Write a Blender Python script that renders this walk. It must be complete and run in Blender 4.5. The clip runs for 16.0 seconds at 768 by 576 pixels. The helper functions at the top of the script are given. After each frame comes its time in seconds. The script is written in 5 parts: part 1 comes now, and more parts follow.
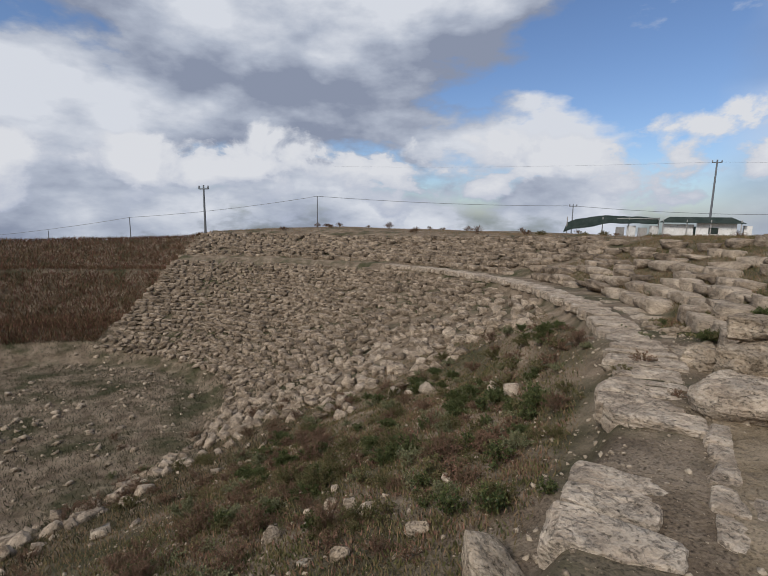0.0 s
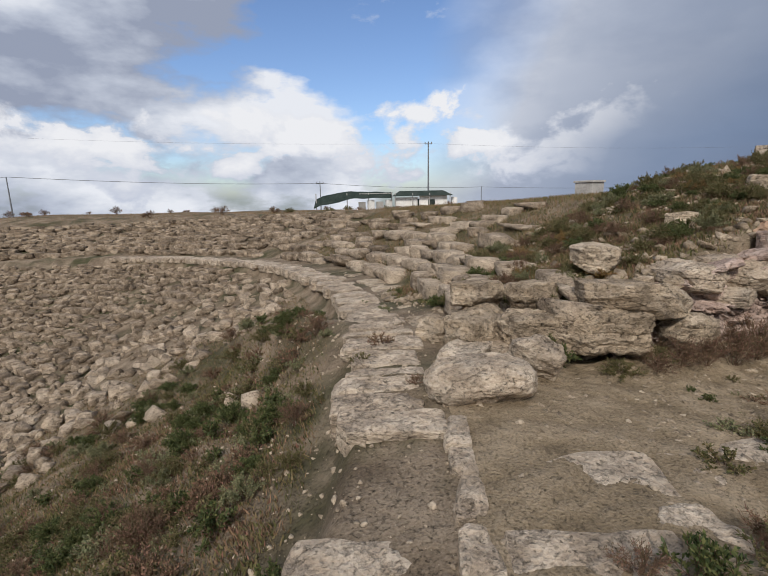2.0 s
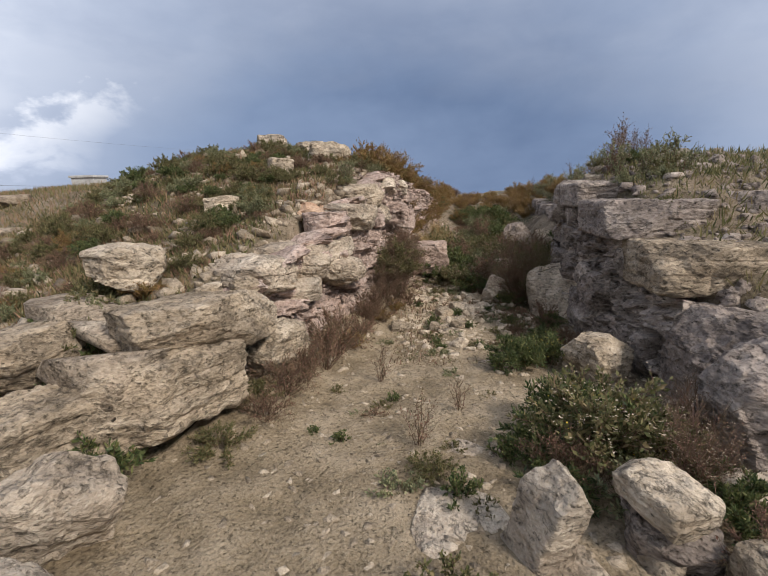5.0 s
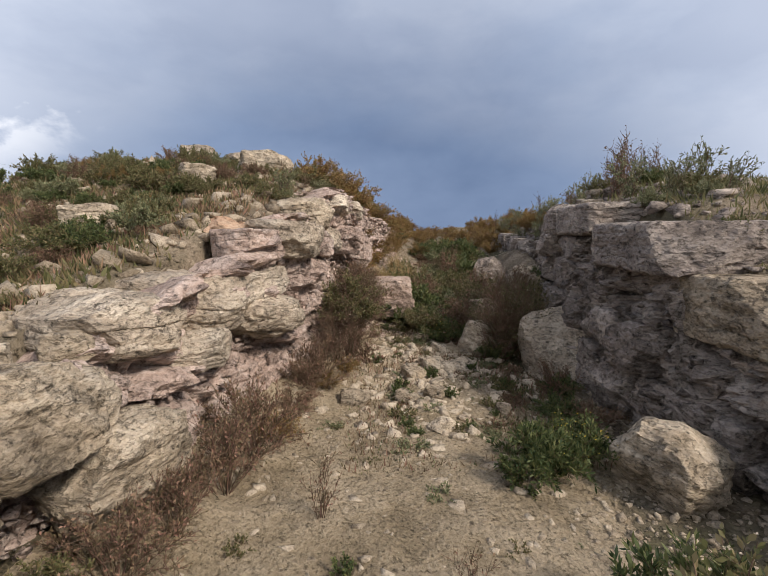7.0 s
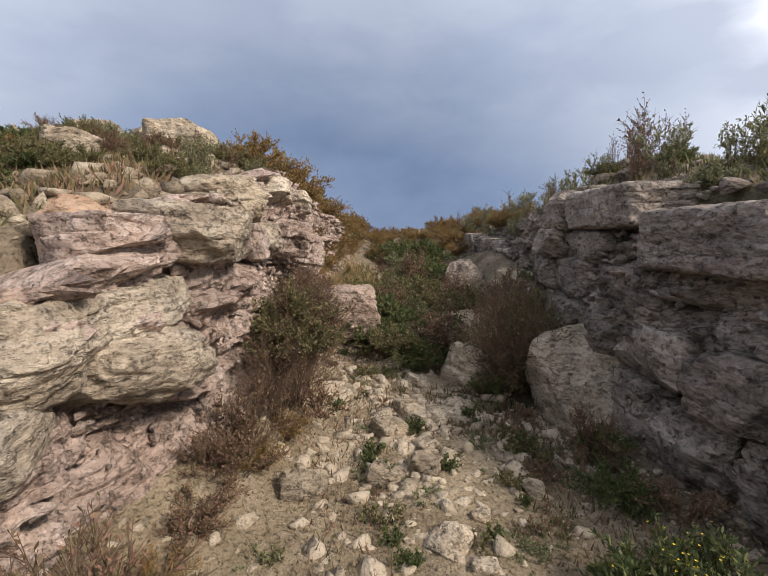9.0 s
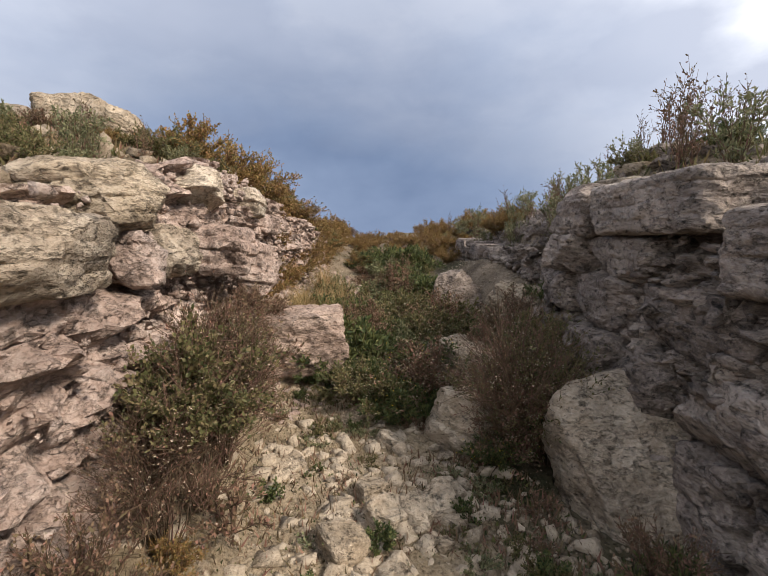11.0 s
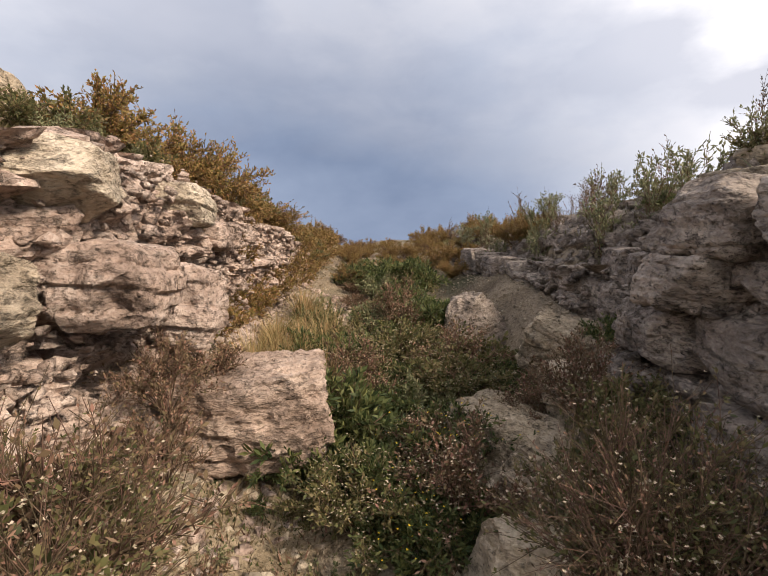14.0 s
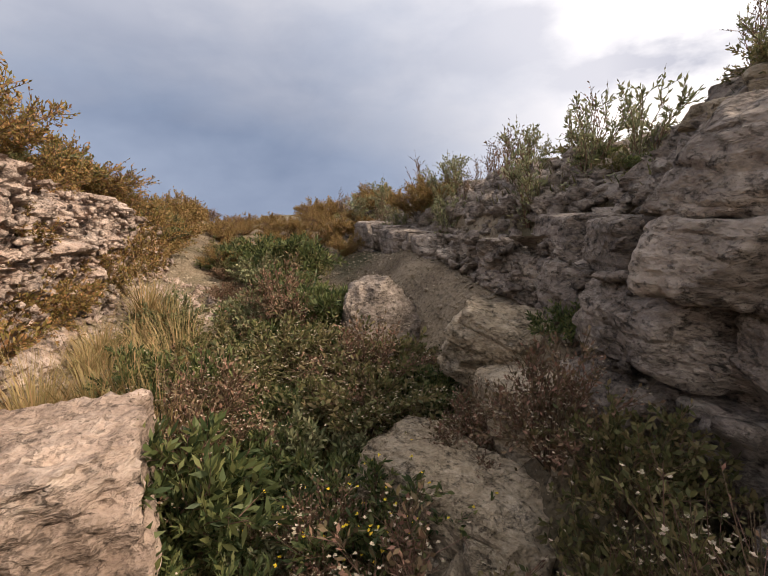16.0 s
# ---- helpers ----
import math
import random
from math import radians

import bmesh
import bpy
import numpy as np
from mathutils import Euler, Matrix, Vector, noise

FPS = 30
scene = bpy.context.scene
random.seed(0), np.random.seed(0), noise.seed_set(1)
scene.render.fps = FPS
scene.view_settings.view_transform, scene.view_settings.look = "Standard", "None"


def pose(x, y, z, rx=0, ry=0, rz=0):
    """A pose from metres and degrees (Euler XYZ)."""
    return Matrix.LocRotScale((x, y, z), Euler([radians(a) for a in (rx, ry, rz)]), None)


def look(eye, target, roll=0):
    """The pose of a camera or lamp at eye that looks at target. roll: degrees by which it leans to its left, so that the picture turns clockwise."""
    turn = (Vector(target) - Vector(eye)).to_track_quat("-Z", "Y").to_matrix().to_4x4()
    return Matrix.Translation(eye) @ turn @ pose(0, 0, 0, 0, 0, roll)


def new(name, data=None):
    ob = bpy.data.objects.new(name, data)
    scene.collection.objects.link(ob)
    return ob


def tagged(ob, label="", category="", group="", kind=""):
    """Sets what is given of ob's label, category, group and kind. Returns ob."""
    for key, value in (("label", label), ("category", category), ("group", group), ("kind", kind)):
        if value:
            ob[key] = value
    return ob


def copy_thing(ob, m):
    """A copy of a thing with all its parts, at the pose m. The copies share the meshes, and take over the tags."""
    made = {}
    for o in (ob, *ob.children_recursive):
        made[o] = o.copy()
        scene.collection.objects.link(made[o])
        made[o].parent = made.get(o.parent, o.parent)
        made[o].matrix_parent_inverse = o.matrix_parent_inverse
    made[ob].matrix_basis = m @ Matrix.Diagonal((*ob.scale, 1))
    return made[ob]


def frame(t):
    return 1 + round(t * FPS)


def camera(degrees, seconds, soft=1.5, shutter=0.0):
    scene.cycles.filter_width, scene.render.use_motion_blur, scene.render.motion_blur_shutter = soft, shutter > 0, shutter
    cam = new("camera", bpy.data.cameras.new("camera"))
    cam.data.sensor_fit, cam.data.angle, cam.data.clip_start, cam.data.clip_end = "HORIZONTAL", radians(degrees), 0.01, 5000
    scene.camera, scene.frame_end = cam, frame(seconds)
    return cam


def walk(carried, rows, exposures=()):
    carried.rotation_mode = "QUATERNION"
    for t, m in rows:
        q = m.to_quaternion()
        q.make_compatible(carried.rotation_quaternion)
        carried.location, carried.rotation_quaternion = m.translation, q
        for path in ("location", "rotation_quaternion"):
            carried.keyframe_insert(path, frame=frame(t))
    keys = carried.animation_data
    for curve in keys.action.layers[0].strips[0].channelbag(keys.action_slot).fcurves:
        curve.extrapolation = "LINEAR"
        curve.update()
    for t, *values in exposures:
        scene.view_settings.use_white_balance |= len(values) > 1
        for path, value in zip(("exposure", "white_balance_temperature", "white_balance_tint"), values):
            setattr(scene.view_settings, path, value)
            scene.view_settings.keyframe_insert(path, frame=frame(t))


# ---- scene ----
# Camera: seconds, x, y, z, yaw, pitch, lean to the right.
cam = camera(81.0, 16.0, soft=1.0)
PATH = [
    (0.0, 0.011, -0.099, 1.793, -0.50, -8.92, -0.97),
    (0.5, 0.285, 0.176, 1.727, -3.66, -9.17, -0.93),
    (1.0, 0.524, 0.408, 1.725, -10.23, -9.76, -0.67),
    (1.5, 0.825, 0.727, 1.719, -18.20, -10.49, 0.70),
    (2.0, 0.912, 1.072, 1.700, -30.20, -11.46, 1.12),
    (2.5, 1.104, 1.290, 1.718, -42.51, -12.10, 0.56),
    (3.0, 1.404, 1.613, 1.674, -56.74, -12.05, 0.24),
    (3.5, 1.788, 1.862, 1.575, -66.52, -12.28, 1.44),
    (4.0, 2.050, 2.007, 1.557, -73.14, -12.09, 2.04),
    (4.5, 2.392, 2.240, 1.512, -81.06, -12.27, 1.61),
    (5.0, 2.611, 2.349, 1.477, -86.72, -12.77, 1.35),
    (5.2, 2.676, 2.368, 1.471, -88.53, -12.89, 1.19),
    (7.3, 4.378, 2.428, 1.232, -93.55, -7.61, -0.35),
    (7.5, 4.491, 2.440, 1.225, -93.73, -7.27, -0.14),
    (8.0, 4.858, 2.438, 1.210, -95.19, -6.85, -0.14),
    (8.5, 5.146, 2.495, 1.197, -97.49, -6.85, -0.57),
    (9.0, 5.509, 2.396, 1.152, -99.43, -7.50, -0.19),
    (9.2, 5.638, 2.355, 1.145, -99.96, -7.47, -0.15),
    (11.3, 6.595, 2.010, 1.178, -100.26, -6.98, 0.28),
    (11.5, 6.656, 2.002, 1.179, -100.08, -6.96, 0.53),
    (12.0, 6.811, 1.993, 1.206, -100.18, -6.81, 1.20),
    (12.5, 7.011, 1.879, 1.191, -99.55, -6.56, 1.87),
    (13.0, 7.153, 1.777, 1.191, -99.25, -5.83, 1.77),
    (13.5, 7.519, 1.796, 1.159, -99.40, -5.73, 0.91),
    (14.0, 7.759, 1.881, 1.241, -101.74, -6.37, 0.25),
    (14.5, 8.047, 1.779, 1.210, -102.55, -6.09, 0.55),
    (15.0, 8.379, 1.652, 1.199, -103.97, -6.74, 0.76),
    (15.5, 8.588, 1.606, 1.204, -109.23, -8.39, 0.72),
    (16.0, 8.744, 1.564, 1.193, -115.52, -9.62, 1.19),
]
EXPOSURE = [(0.0, -0.48, 6100, 11), (1.5, -0.32, 6200, 11), (3.0, 0.0, 6250, 11), (5.0, 0.24, 6200, 11), (8.0, 0.36, 6350, 11), (11.5, 0.55, 6600, 12), (16.0, 0.7, 7350, 14)]
walk(cam, [(t, pose(x, y, z, 0, 0, yaw) @ pose(0, 0, 0, 90 + pitch) @ pose(0, 0, 0, 0, 0, -lean)) for t, x, y, z, yaw, pitch, lean in PATH], EXPOSURE)

# ---- sky and sun ----
SUN_AZ, SUN_EL = radians(222), radians(41)


def build_world():
    w = bpy.data.worlds.new("sky")
    scene.world = w
    w.use_nodes = True
    nt = w.node_tree
    nt.nodes.clear()
    N, L = nt.nodes.new, nt.links.new
    out, bg = N("ShaderNodeOutputWorld"), N("ShaderNodeBackground")
    sky = N("ShaderNodeTexSky")
    sky.sky_type, sky.sun_disc = "NISHITA", False
    sky.sun_elevation, sky.sun_rotation = SUN_EL, SUN_AZ
    tc, sep = N("ShaderNodeTexCoord"), N("ShaderNodeSeparateXYZ")
    L(tc.outputs["Generated"], sep.inputs[0])

    def m(op, a, b=None, clamp=False):
        n = N("ShaderNodeMath")
        n.operation, n.use_clamp = op, clamp
        for k, v in enumerate((a, b)):
            if v is None:
                continue
            if isinstance(v, (int, float)):
                n.inputs[k].default_value = v
            else:
                L(v, n.inputs[k])
        return n.outputs[0]

    def cloud_noise(scale, detail, rough, shift, dist=0.0, squash=2.3):
        mp, n = N("ShaderNodeMapping"), N("ShaderNodeTexNoise")
        mp.inputs["Location"].default_value, mp.inputs["Scale"].default_value = shift, (1, 1, squash)
        L(tc.outputs["Generated"], mp.inputs[0]), L(mp.outputs[0], n.inputs["Vector"])
        n.inputs["Scale"].default_value, n.inputs["Detail"].default_value = scale, detail
        n.inputs["Roughness"].default_value, n.inputs["Distortion"].default_value = rough, dist
        return n.outputs["Fac"]

    def ramp(fac, stops):
        r = N("ShaderNodeValToRGB")
        L(fac, r.inputs[0])
        el = r.color_ramp.elements
        while len(el) < len(stops):
            el.new(0.5)
        for e, (p, c) in zip(el, stops):
            e.position, e.color = p, (*c, 1) if len(c) == 3 else (c[0], c[0], c[0], 1)
        return r.outputs[0]

    big = cloud_noise(2.1, 9, 0.55, (0.35, 1.1, 0.2))
    above = cloud_noise(2.1, 6, 0.5, (0.35, 1.1, 0.42))
    fine = cloud_noise(5.5, 7, 0.55, (1.7, 0.4, 0.9), 0.3, 1.8)
    cover = ramp(m("ADD", big, m("SUBTRACT", m("MULTIPLY", m("SUBTRACT", fine, 0.5), 0.14), m("MULTIPLY", m("SUBTRACT", sep.outputs[0], 0.18), 0.16))), [(0.455, (0.0,)), (0.525, (1.0,))])
    shade = m("ADD", m("ADD", m("ADD", m("MULTIPLY", m("SUBTRACT", big, above), 2.0), 0.52), m("MULTIPLY", m("SUBTRACT", fine, 0.5), 0.5)), m("MULTIPLY", m("MAXIMUM", m("MULTIPLY", sep.outputs[1], -1.0), 0.0), 0.12))
    # the rain cloud stands in the east, the sky is bright in the west and south
    wide = cloud_noise(1.4, 5, 0.5, (4.0, 2.0, 1.0))
    east = m("ADD", m("ADD", m("MULTIPLY", sep.outputs[0], 0.99), m("MULTIPLY", sep.outputs[1], -0.05)), m("MULTIPLY", sep.outputs[2], -0.2))
    bank = m("ADD", east, m("MULTIPLY", m("SUBTRACT", wide, 0.5), 0.3))
    storm = ramp(bank, [(0.6, (0.0,)), (0.92, (1.0,))])
    pale = ramp(shade, [(0.28, (0.36, 0.4, 0.5)), (0.48, (0.62, 0.66, 0.74)), (0.7, (0.95, 0.96, 0.98))])
    dark = ramp(m("ADD", wide, m("MULTIPLY", m("SUBTRACT", fine, 0.5), 0.25)), [(0.36, (0.12, 0.17, 0.275)), (0.68, (0.22, 0.285, 0.41))])
    # heaped white clouds low over the ridge
    low = m("SUBTRACT", m("ADD", cloud_noise(7.0, 8, 0.55, (0.2, 0.6, 0.1), 0.2, 1.5), 0.13), m("MULTIPLY", m("ABSOLUTE", m("SUBTRACT", sep.outputs[2], 0.1)), 2.2))
    puff = m("MULTIPLY", ramp(low, [(0.5, (0.0,)), (0.58, (1.0,))]), m("MULTIPLY", ramp(storm, [(0.25, (1.0,)), (0.75, (0.0,))]), ramp(sep.outputs[1], [(0.05, (0.0,)), (0.25, (1.0,))])))

    def mix(fac, a, b):
        n = N("ShaderNodeMix")
        n.data_type = "RGBA"
        L(fac, n.inputs[0]), L(a, n.inputs[6]), L(b, n.inputs[7])
        return n.outputs[2]

    white = ramp(m("ADD", low, m("MULTIPLY", sep.outputs[2], 1.2)), [(0.56, (0.62, 0.66, 0.76)), (0.78, (1.0, 0.99, 0.98))])
    veil = N("ShaderNodeMix")
    veil.data_type = "RGBA"
    L(ramp(bank, [(0.5, (0.0,)), (0.7, (0.75,))]), veil.inputs[0]), L(pale, veil.inputs[6])
    veil.inputs[7].default_value = (0.6, 0.64, 0.73, 1)
    clouds = mix(puff, mix(storm, veil.outputs[2], dark), white)
    south = ramp(m("SUBTRACT", m("MULTIPLY", sep.outputs[2], 0.5), sep.outputs[1]), [(0.2, (0.0,)), (0.55, (1.0,))])
    full = m("MAXIMUM", m("MAXIMUM", m("MAXIMUM", cover, puff), ramp(bank, [(0.5, (0.0,)), (0.66, (1.0,))])), south)
    scl = N("ShaderNodeMix")
    scl.data_type, scl.blend_type = "RGBA", "MULTIPLY"
    scl.inputs[0].default_value = 1.0
    L(sky.outputs[0], scl.inputs[6])
    scl.inputs[7].default_value = (0.125, 0.135, 0.155, 1)
    L(mix(full, scl.outputs[2], clouds), bg.inputs[0])
    bg.inputs[1].default_value = 1.0
    L(bg.outputs[0], out.inputs[0])


build_world()
sun = new("sun", bpy.data.lights.new("sun", "SUN"))
sun.data.energy, sun.data.angle, sun.data.color = 3.4, radians(12), (1.0, 0.91, 0.79)
sun.matrix_world = look((0, 0, 30), (-30 * math.sin(SUN_AZ), -30 * math.cos(SUN_AZ), 30 - 30 * math.tan(SUN_EL)))


# ---- materials ----
def surface(name, colors, scale=3.0, fine=40.0, bump=0.6, rough=0.92, strata=0.0, vary=0.15, spots=None, pit_shade=0.45, cracks=0.0):
    """Colour from coarse and fine noise, strata bands, a shift per object, and relief."""
    mt = bpy.data.materials.new(name)
    mt.use_nodes = True
    nt = mt.node_tree
    N, L = nt.nodes.new, nt.links.new
    bsdf = nt.nodes["Principled BSDF"]
    bsdf.inputs["Roughness"].default_value = rough
    bsdf.inputs["Specular IOR Level"].default_value = 0.25
    geo, info = N("ShaderNodeNewGeometry"), N("ShaderNodeObjectInfo")

    def tex(sc, detail, rg, zs=1.0):
        mp, n = N("ShaderNodeMapping"), N("ShaderNodeTexNoise")
        mp.inputs["Scale"].default_value = (1, 1, zs)
        L(geo.outputs["Position"], mp.inputs[0]), L(mp.outputs[0], n.inputs["Vector"])
        n.inputs["Scale"].default_value, n.inputs["Detail"].default_value, n.inputs["Roughness"].default_value = sc, detail, rg
        return n.outputs["Fac"]

    coarse, grain = tex(scale, 5, 0.6, 1 + strata), tex(fine, 6, 0.7, 1 + strata)
    add = N("ShaderNodeMath")
    add.operation = "MULTIPLY_ADD"
    L(grain, add.inputs[0])
    add.inputs[1].default_value = 0.7
    sub = N("ShaderNodeMath")
    sub.operation = "MULTIPLY_ADD"
    L(coarse, sub.inputs[0])
    sub.inputs[1].default_value, sub.inputs[2].default_value = 0.95, -0.32
    L(sub.outputs[0], add.inputs[2])
    rnd = N("ShaderNodeMath")
    rnd.operation = "MULTIPLY_ADD"
    L(info.outputs["Random"], rnd.inputs[0])
    rnd.inputs[1].default_value = vary
    L(add.outputs[0], rnd.inputs[2])
    isl = N("ShaderNodeMath")
    isl.operation = "MULTIPLY_ADD"
    L(geo.outputs["Random Per Island"], isl.inputs[0])
    isl.inputs[1].default_value = vary
    L(rnd.outputs[0], isl.inputs[2])
    r = N("ShaderNodeValToRGB")
    L(isl.outputs[0], r.inputs[0])
    el = r.color_ramp.elements
    while len(el) < len(colors):
        el.new(0.5)
    for k, (e, c) in enumerate(zip(el, colors)):
        e.position, e.color = 0.28 + vary * 0.5 + 0.5 * k / (len(colors) - 1), (*c, 1)
    col = r.outputs[0]
    if spots:
        sc, lo, hi, c = spots
        patch = tex(sc, 4, 0.62)
        rr = N("ShaderNodeMapRange")
        L(patch, rr.inputs[0])
        rr.inputs[1].default_value, rr.inputs[2].default_value = lo, hi
        mx = N("ShaderNodeMix")
        mx.data_type = "RGBA"
        L(rr.outputs[0], mx.inputs[0]), L(col, mx.inputs[6])
        mx.inputs[7].default_value = (*c, 1)
        col = mx.outputs[2]
    if cracks:
        # thin broken crevices along the bedding
        line, gap = N("ShaderNodeMath"), N("ShaderNodeMapRange")
        line.operation = "SUBTRACT"
        L(tex(cracks, 7, 0.62, 2.6), line.inputs[0])
        line.inputs[1].default_value = 0.5
        size = N("ShaderNodeMath")
        size.operation = "ABSOLUTE"
        L(line.outputs[0], size.inputs[0]), L(size.outputs[0], gap.inputs[0])
        gap.inputs[1].default_value, gap.inputs[2].default_value = 0.0, 0.016
        gap.inputs[3].default_value, gap.inputs[4].default_value = 0.62, 1.0
        # grey lichen and dirt in soft patches
        stain = N("ShaderNodeMapRange")
        L(tex(3.1, 8, 0.66), stain.inputs[0])
        stain.inputs[1].default_value, stain.inputs[2].default_value = 0.42, 0.6
        stain.inputs[3].default_value, stain.inputs[4].default_value = 0.7, 1.04
        both = N("ShaderNodeMath")
        both.operation = "MULTIPLY"
        L(gap.outputs[0], both.inputs[0]), L(stain.outputs[0], both.inputs[1])
        dim = N("ShaderNodeVectorMath")
        dim.operation = "SCALE"
        L(col, dim.inputs[0]), L(both.outputs[0], dim.inputs["Scale"])
        col = dim.outputs[0]
    # small pits, with the shade inside them painted into the colour
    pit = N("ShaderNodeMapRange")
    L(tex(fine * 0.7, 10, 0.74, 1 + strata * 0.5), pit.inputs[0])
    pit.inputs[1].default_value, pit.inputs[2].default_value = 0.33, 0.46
    pit.inputs[3].default_value, pit.inputs[4].default_value = pit_shade, 1.08
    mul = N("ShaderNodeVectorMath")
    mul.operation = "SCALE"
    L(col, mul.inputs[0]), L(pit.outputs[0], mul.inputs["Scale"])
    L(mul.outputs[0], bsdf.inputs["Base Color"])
    b0 = N("ShaderNodeBump")
    b0.inputs["Strength"].default_value, b0.inputs["Distance"].default_value = bump * 0.8, 0.02
    L(pit.outputs[0], b0.inputs["Height"])
    b1 = N("ShaderNodeBump")
    b1.inputs["Strength"].default_value, b1.inputs["Distance"].default_value = bump, 0.02
    L(grain, b1.inputs["Height"]), L(b0.outputs[0], b1.inputs["Normal"])
    b2 = N("ShaderNodeBump")
    b2.inputs["Strength"].default_value, b2.inputs["Distance"].default_value = bump * 0.9, 0.14
    L(coarse, b2.inputs["Height"]), L(b1.outputs[0], b2.inputs["Normal"])
    last = b2
    if cracks:
        last = N("ShaderNodeBump")
        last.inputs["Strength"].default_value, last.inputs["Distance"].default_value = 0.7, 0.02
        L(gap.outputs[0], last.inputs["Height"]), L(b2.outputs[0], last.inputs["Normal"])
    L(last.outputs[0], bsdf.inputs["Normal"])
    return mt


def plain(name, color, rough=0.6, metal=0.0, vary=0.25, through_light=0.0):
    """A plain colour that varies a little from piece to piece."""
    mt = bpy.data.materials.new(name)
    mt.use_nodes = True
    nt = mt.node_tree
    N, L = nt.nodes.new, nt.links.new
    bsdf = nt.nodes["Principled BSDF"]
    bsdf.inputs["Roughness"].default_value, bsdf.inputs["Metallic"].default_value = rough, metal
    bsdf.inputs["Specular IOR Level"].default_value = 0.25
    geo, hsv = N("ShaderNodeNewGeometry"), N("ShaderNodeHueSaturation")
    mr = N("ShaderNodeMapRange")
    L(geo.outputs["Random Per Island"], mr.inputs[0])
    mr.inputs[3].default_value, mr.inputs[4].default_value = 1 - vary, 1 + vary
    hue = N("ShaderNodeMapRange")
    L(geo.outputs["Random Per Island"], hue.inputs[0])
    hue.inputs[3].default_value, hue.inputs[4].default_value = 0.5 + 0.08 * vary, 0.5 - 0.08 * vary
    hsv.inputs["Color"].default_value = (*color, 1)
    L(mr.outputs[0], hsv.inputs["Value"]), L(hue.outputs[0], hsv.inputs["Hue"])
    L(hsv.outputs[0], bsdf.inputs["Base Color"])
    if through_light:
        tr, mx = N("ShaderNodeBsdfTranslucent"), N("ShaderNodeMixShader")
        L(hsv.outputs[0], tr.inputs[0])
        mx.inputs[0].default_value = through_light
        L(bsdf.outputs[0], mx.inputs[1]), L(tr.outputs[0], mx.inputs[2])
        L(mx.outputs[0], nt.nodes["Material Output"].inputs[0])
    return mt


STONE = surface("limestone", [(0.158, 0.119, 0.079), (0.387, 0.304, 0.211), (0.581, 0.48, 0.361)], 3.4, 34, 1.0, strata=0.9, pit_shade=0.26, cracks=2.4)
PALE = surface("pale_limestone", [(0.189, 0.146, 0.103), (0.43, 0.344, 0.254), (0.602, 0.507, 0.396)], 3.6, 34, 1.0, strata=0.8, pit_shade=0.28, cracks=2.0)
GREY = surface("grey_weathered_stone", [(0.096, 0.077, 0.064), (0.264, 0.212, 0.176), (0.44, 0.368, 0.308)], 3.2, 30, 1.0, strata=0.7, pit_shade=0.2, cracks=2.4)
MARL = surface("pink_marl", [(0.215, 0.148, 0.114), (0.413, 0.303, 0.245), (0.585, 0.469, 0.4)], 3.0, 30, 1.0, strata=0.3, pit_shade=0.32, cracks=2.8)
LAYERED = surface("layered_pink_limestone", [(0.224, 0.155, 0.116), (0.413, 0.305, 0.241), (0.568, 0.456, 0.378)], 2.4, 24, 1.0, strata=1.4, pit_shade=0.5, cracks=1.6)
SEAT = surface("lichened_limestone", [(0.1, 0.075, 0.052), (0.28, 0.215, 0.15), (0.5, 0.405, 0.3)], 3.0, 34, 1.0, strata=0.9, vary=0.22, pit_shade=0.26, cracks=2.4)
EARTH = surface("dry_earth", [(0.052, 0.037, 0.025), (0.147, 0.109, 0.072), (0.285, 0.224, 0.158)], 1.6, 48, 1.0, spots=(0.6, 0.46, 0.64, (0.06, 0.057, 0.026)), pit_shade=0.3)
SAND = surface("sandy_path_earth", [(0.112, 0.082, 0.048), (0.248, 0.19, 0.12), (0.384, 0.304, 0.208)], 2.6, 60, 1.0, pit_shade=0.42)
PEBBLE = surface("pebbles", [(0.112, 0.084, 0.056), (0.249, 0.196, 0.136), (0.43, 0.353, 0.262)], 5, 60, 0.6, vary=0.3, pit_shade=0.5)


# ---- the lie of the land ----
CX, CY = -16.0, 15.0  # middle of the theatre's orchestra


def sm(a, b, v):
    v = np.clip((v - a) / (b - a), 0, 1)
    return v * v * (3 - 2 * v)


def y_left(x):
    return np.interp(x, [2, 3.4, 4.3, 4.9, 5.5, 6.5, 7.3, 7.9, 8.2, 9.3, 10.5, 11.0, 12.5, 14, 18, 22], [12, 6.6, 4.5, 3.85, 3.65, 3.5, 3.25, 3.05, 2.85, 2.75, 2.5, 2.5, 2.2, 1.7, 0.9, 0.8])


def y_right(x):
    return np.interp(x, [3.5, 4.9, 5.2, 6, 7.3, 8.5, 9.2, 9.8, 10.6, 14.4, 18, 22], [-3.5, -2.0, 0.15, 0.35, 0.42, 0.28, 0.14, 0.05, -0.4, -0.95, -0.9, -0.9])


def wobble(x, y, scale, seed):
    """Cheap smooth noise of two arrays."""
    rng = np.random.RandomState(seed)
    out = 0.0
    for k in range(7):
        a, f, p, q = rng.uniform(0, 6.28), scale * rng.uniform(0.6, 1.9), rng.uniform(0, 6.28), rng.uniform(0, 6.28)
        u, v = x * np.cos(a) + y * np.sin(a), -x * np.sin(a) + y * np.cos(a)
        out = out + np.sin(f * u + p + 0.8 * np.sin(f * 0.7 * v + q)) / 7
    return out


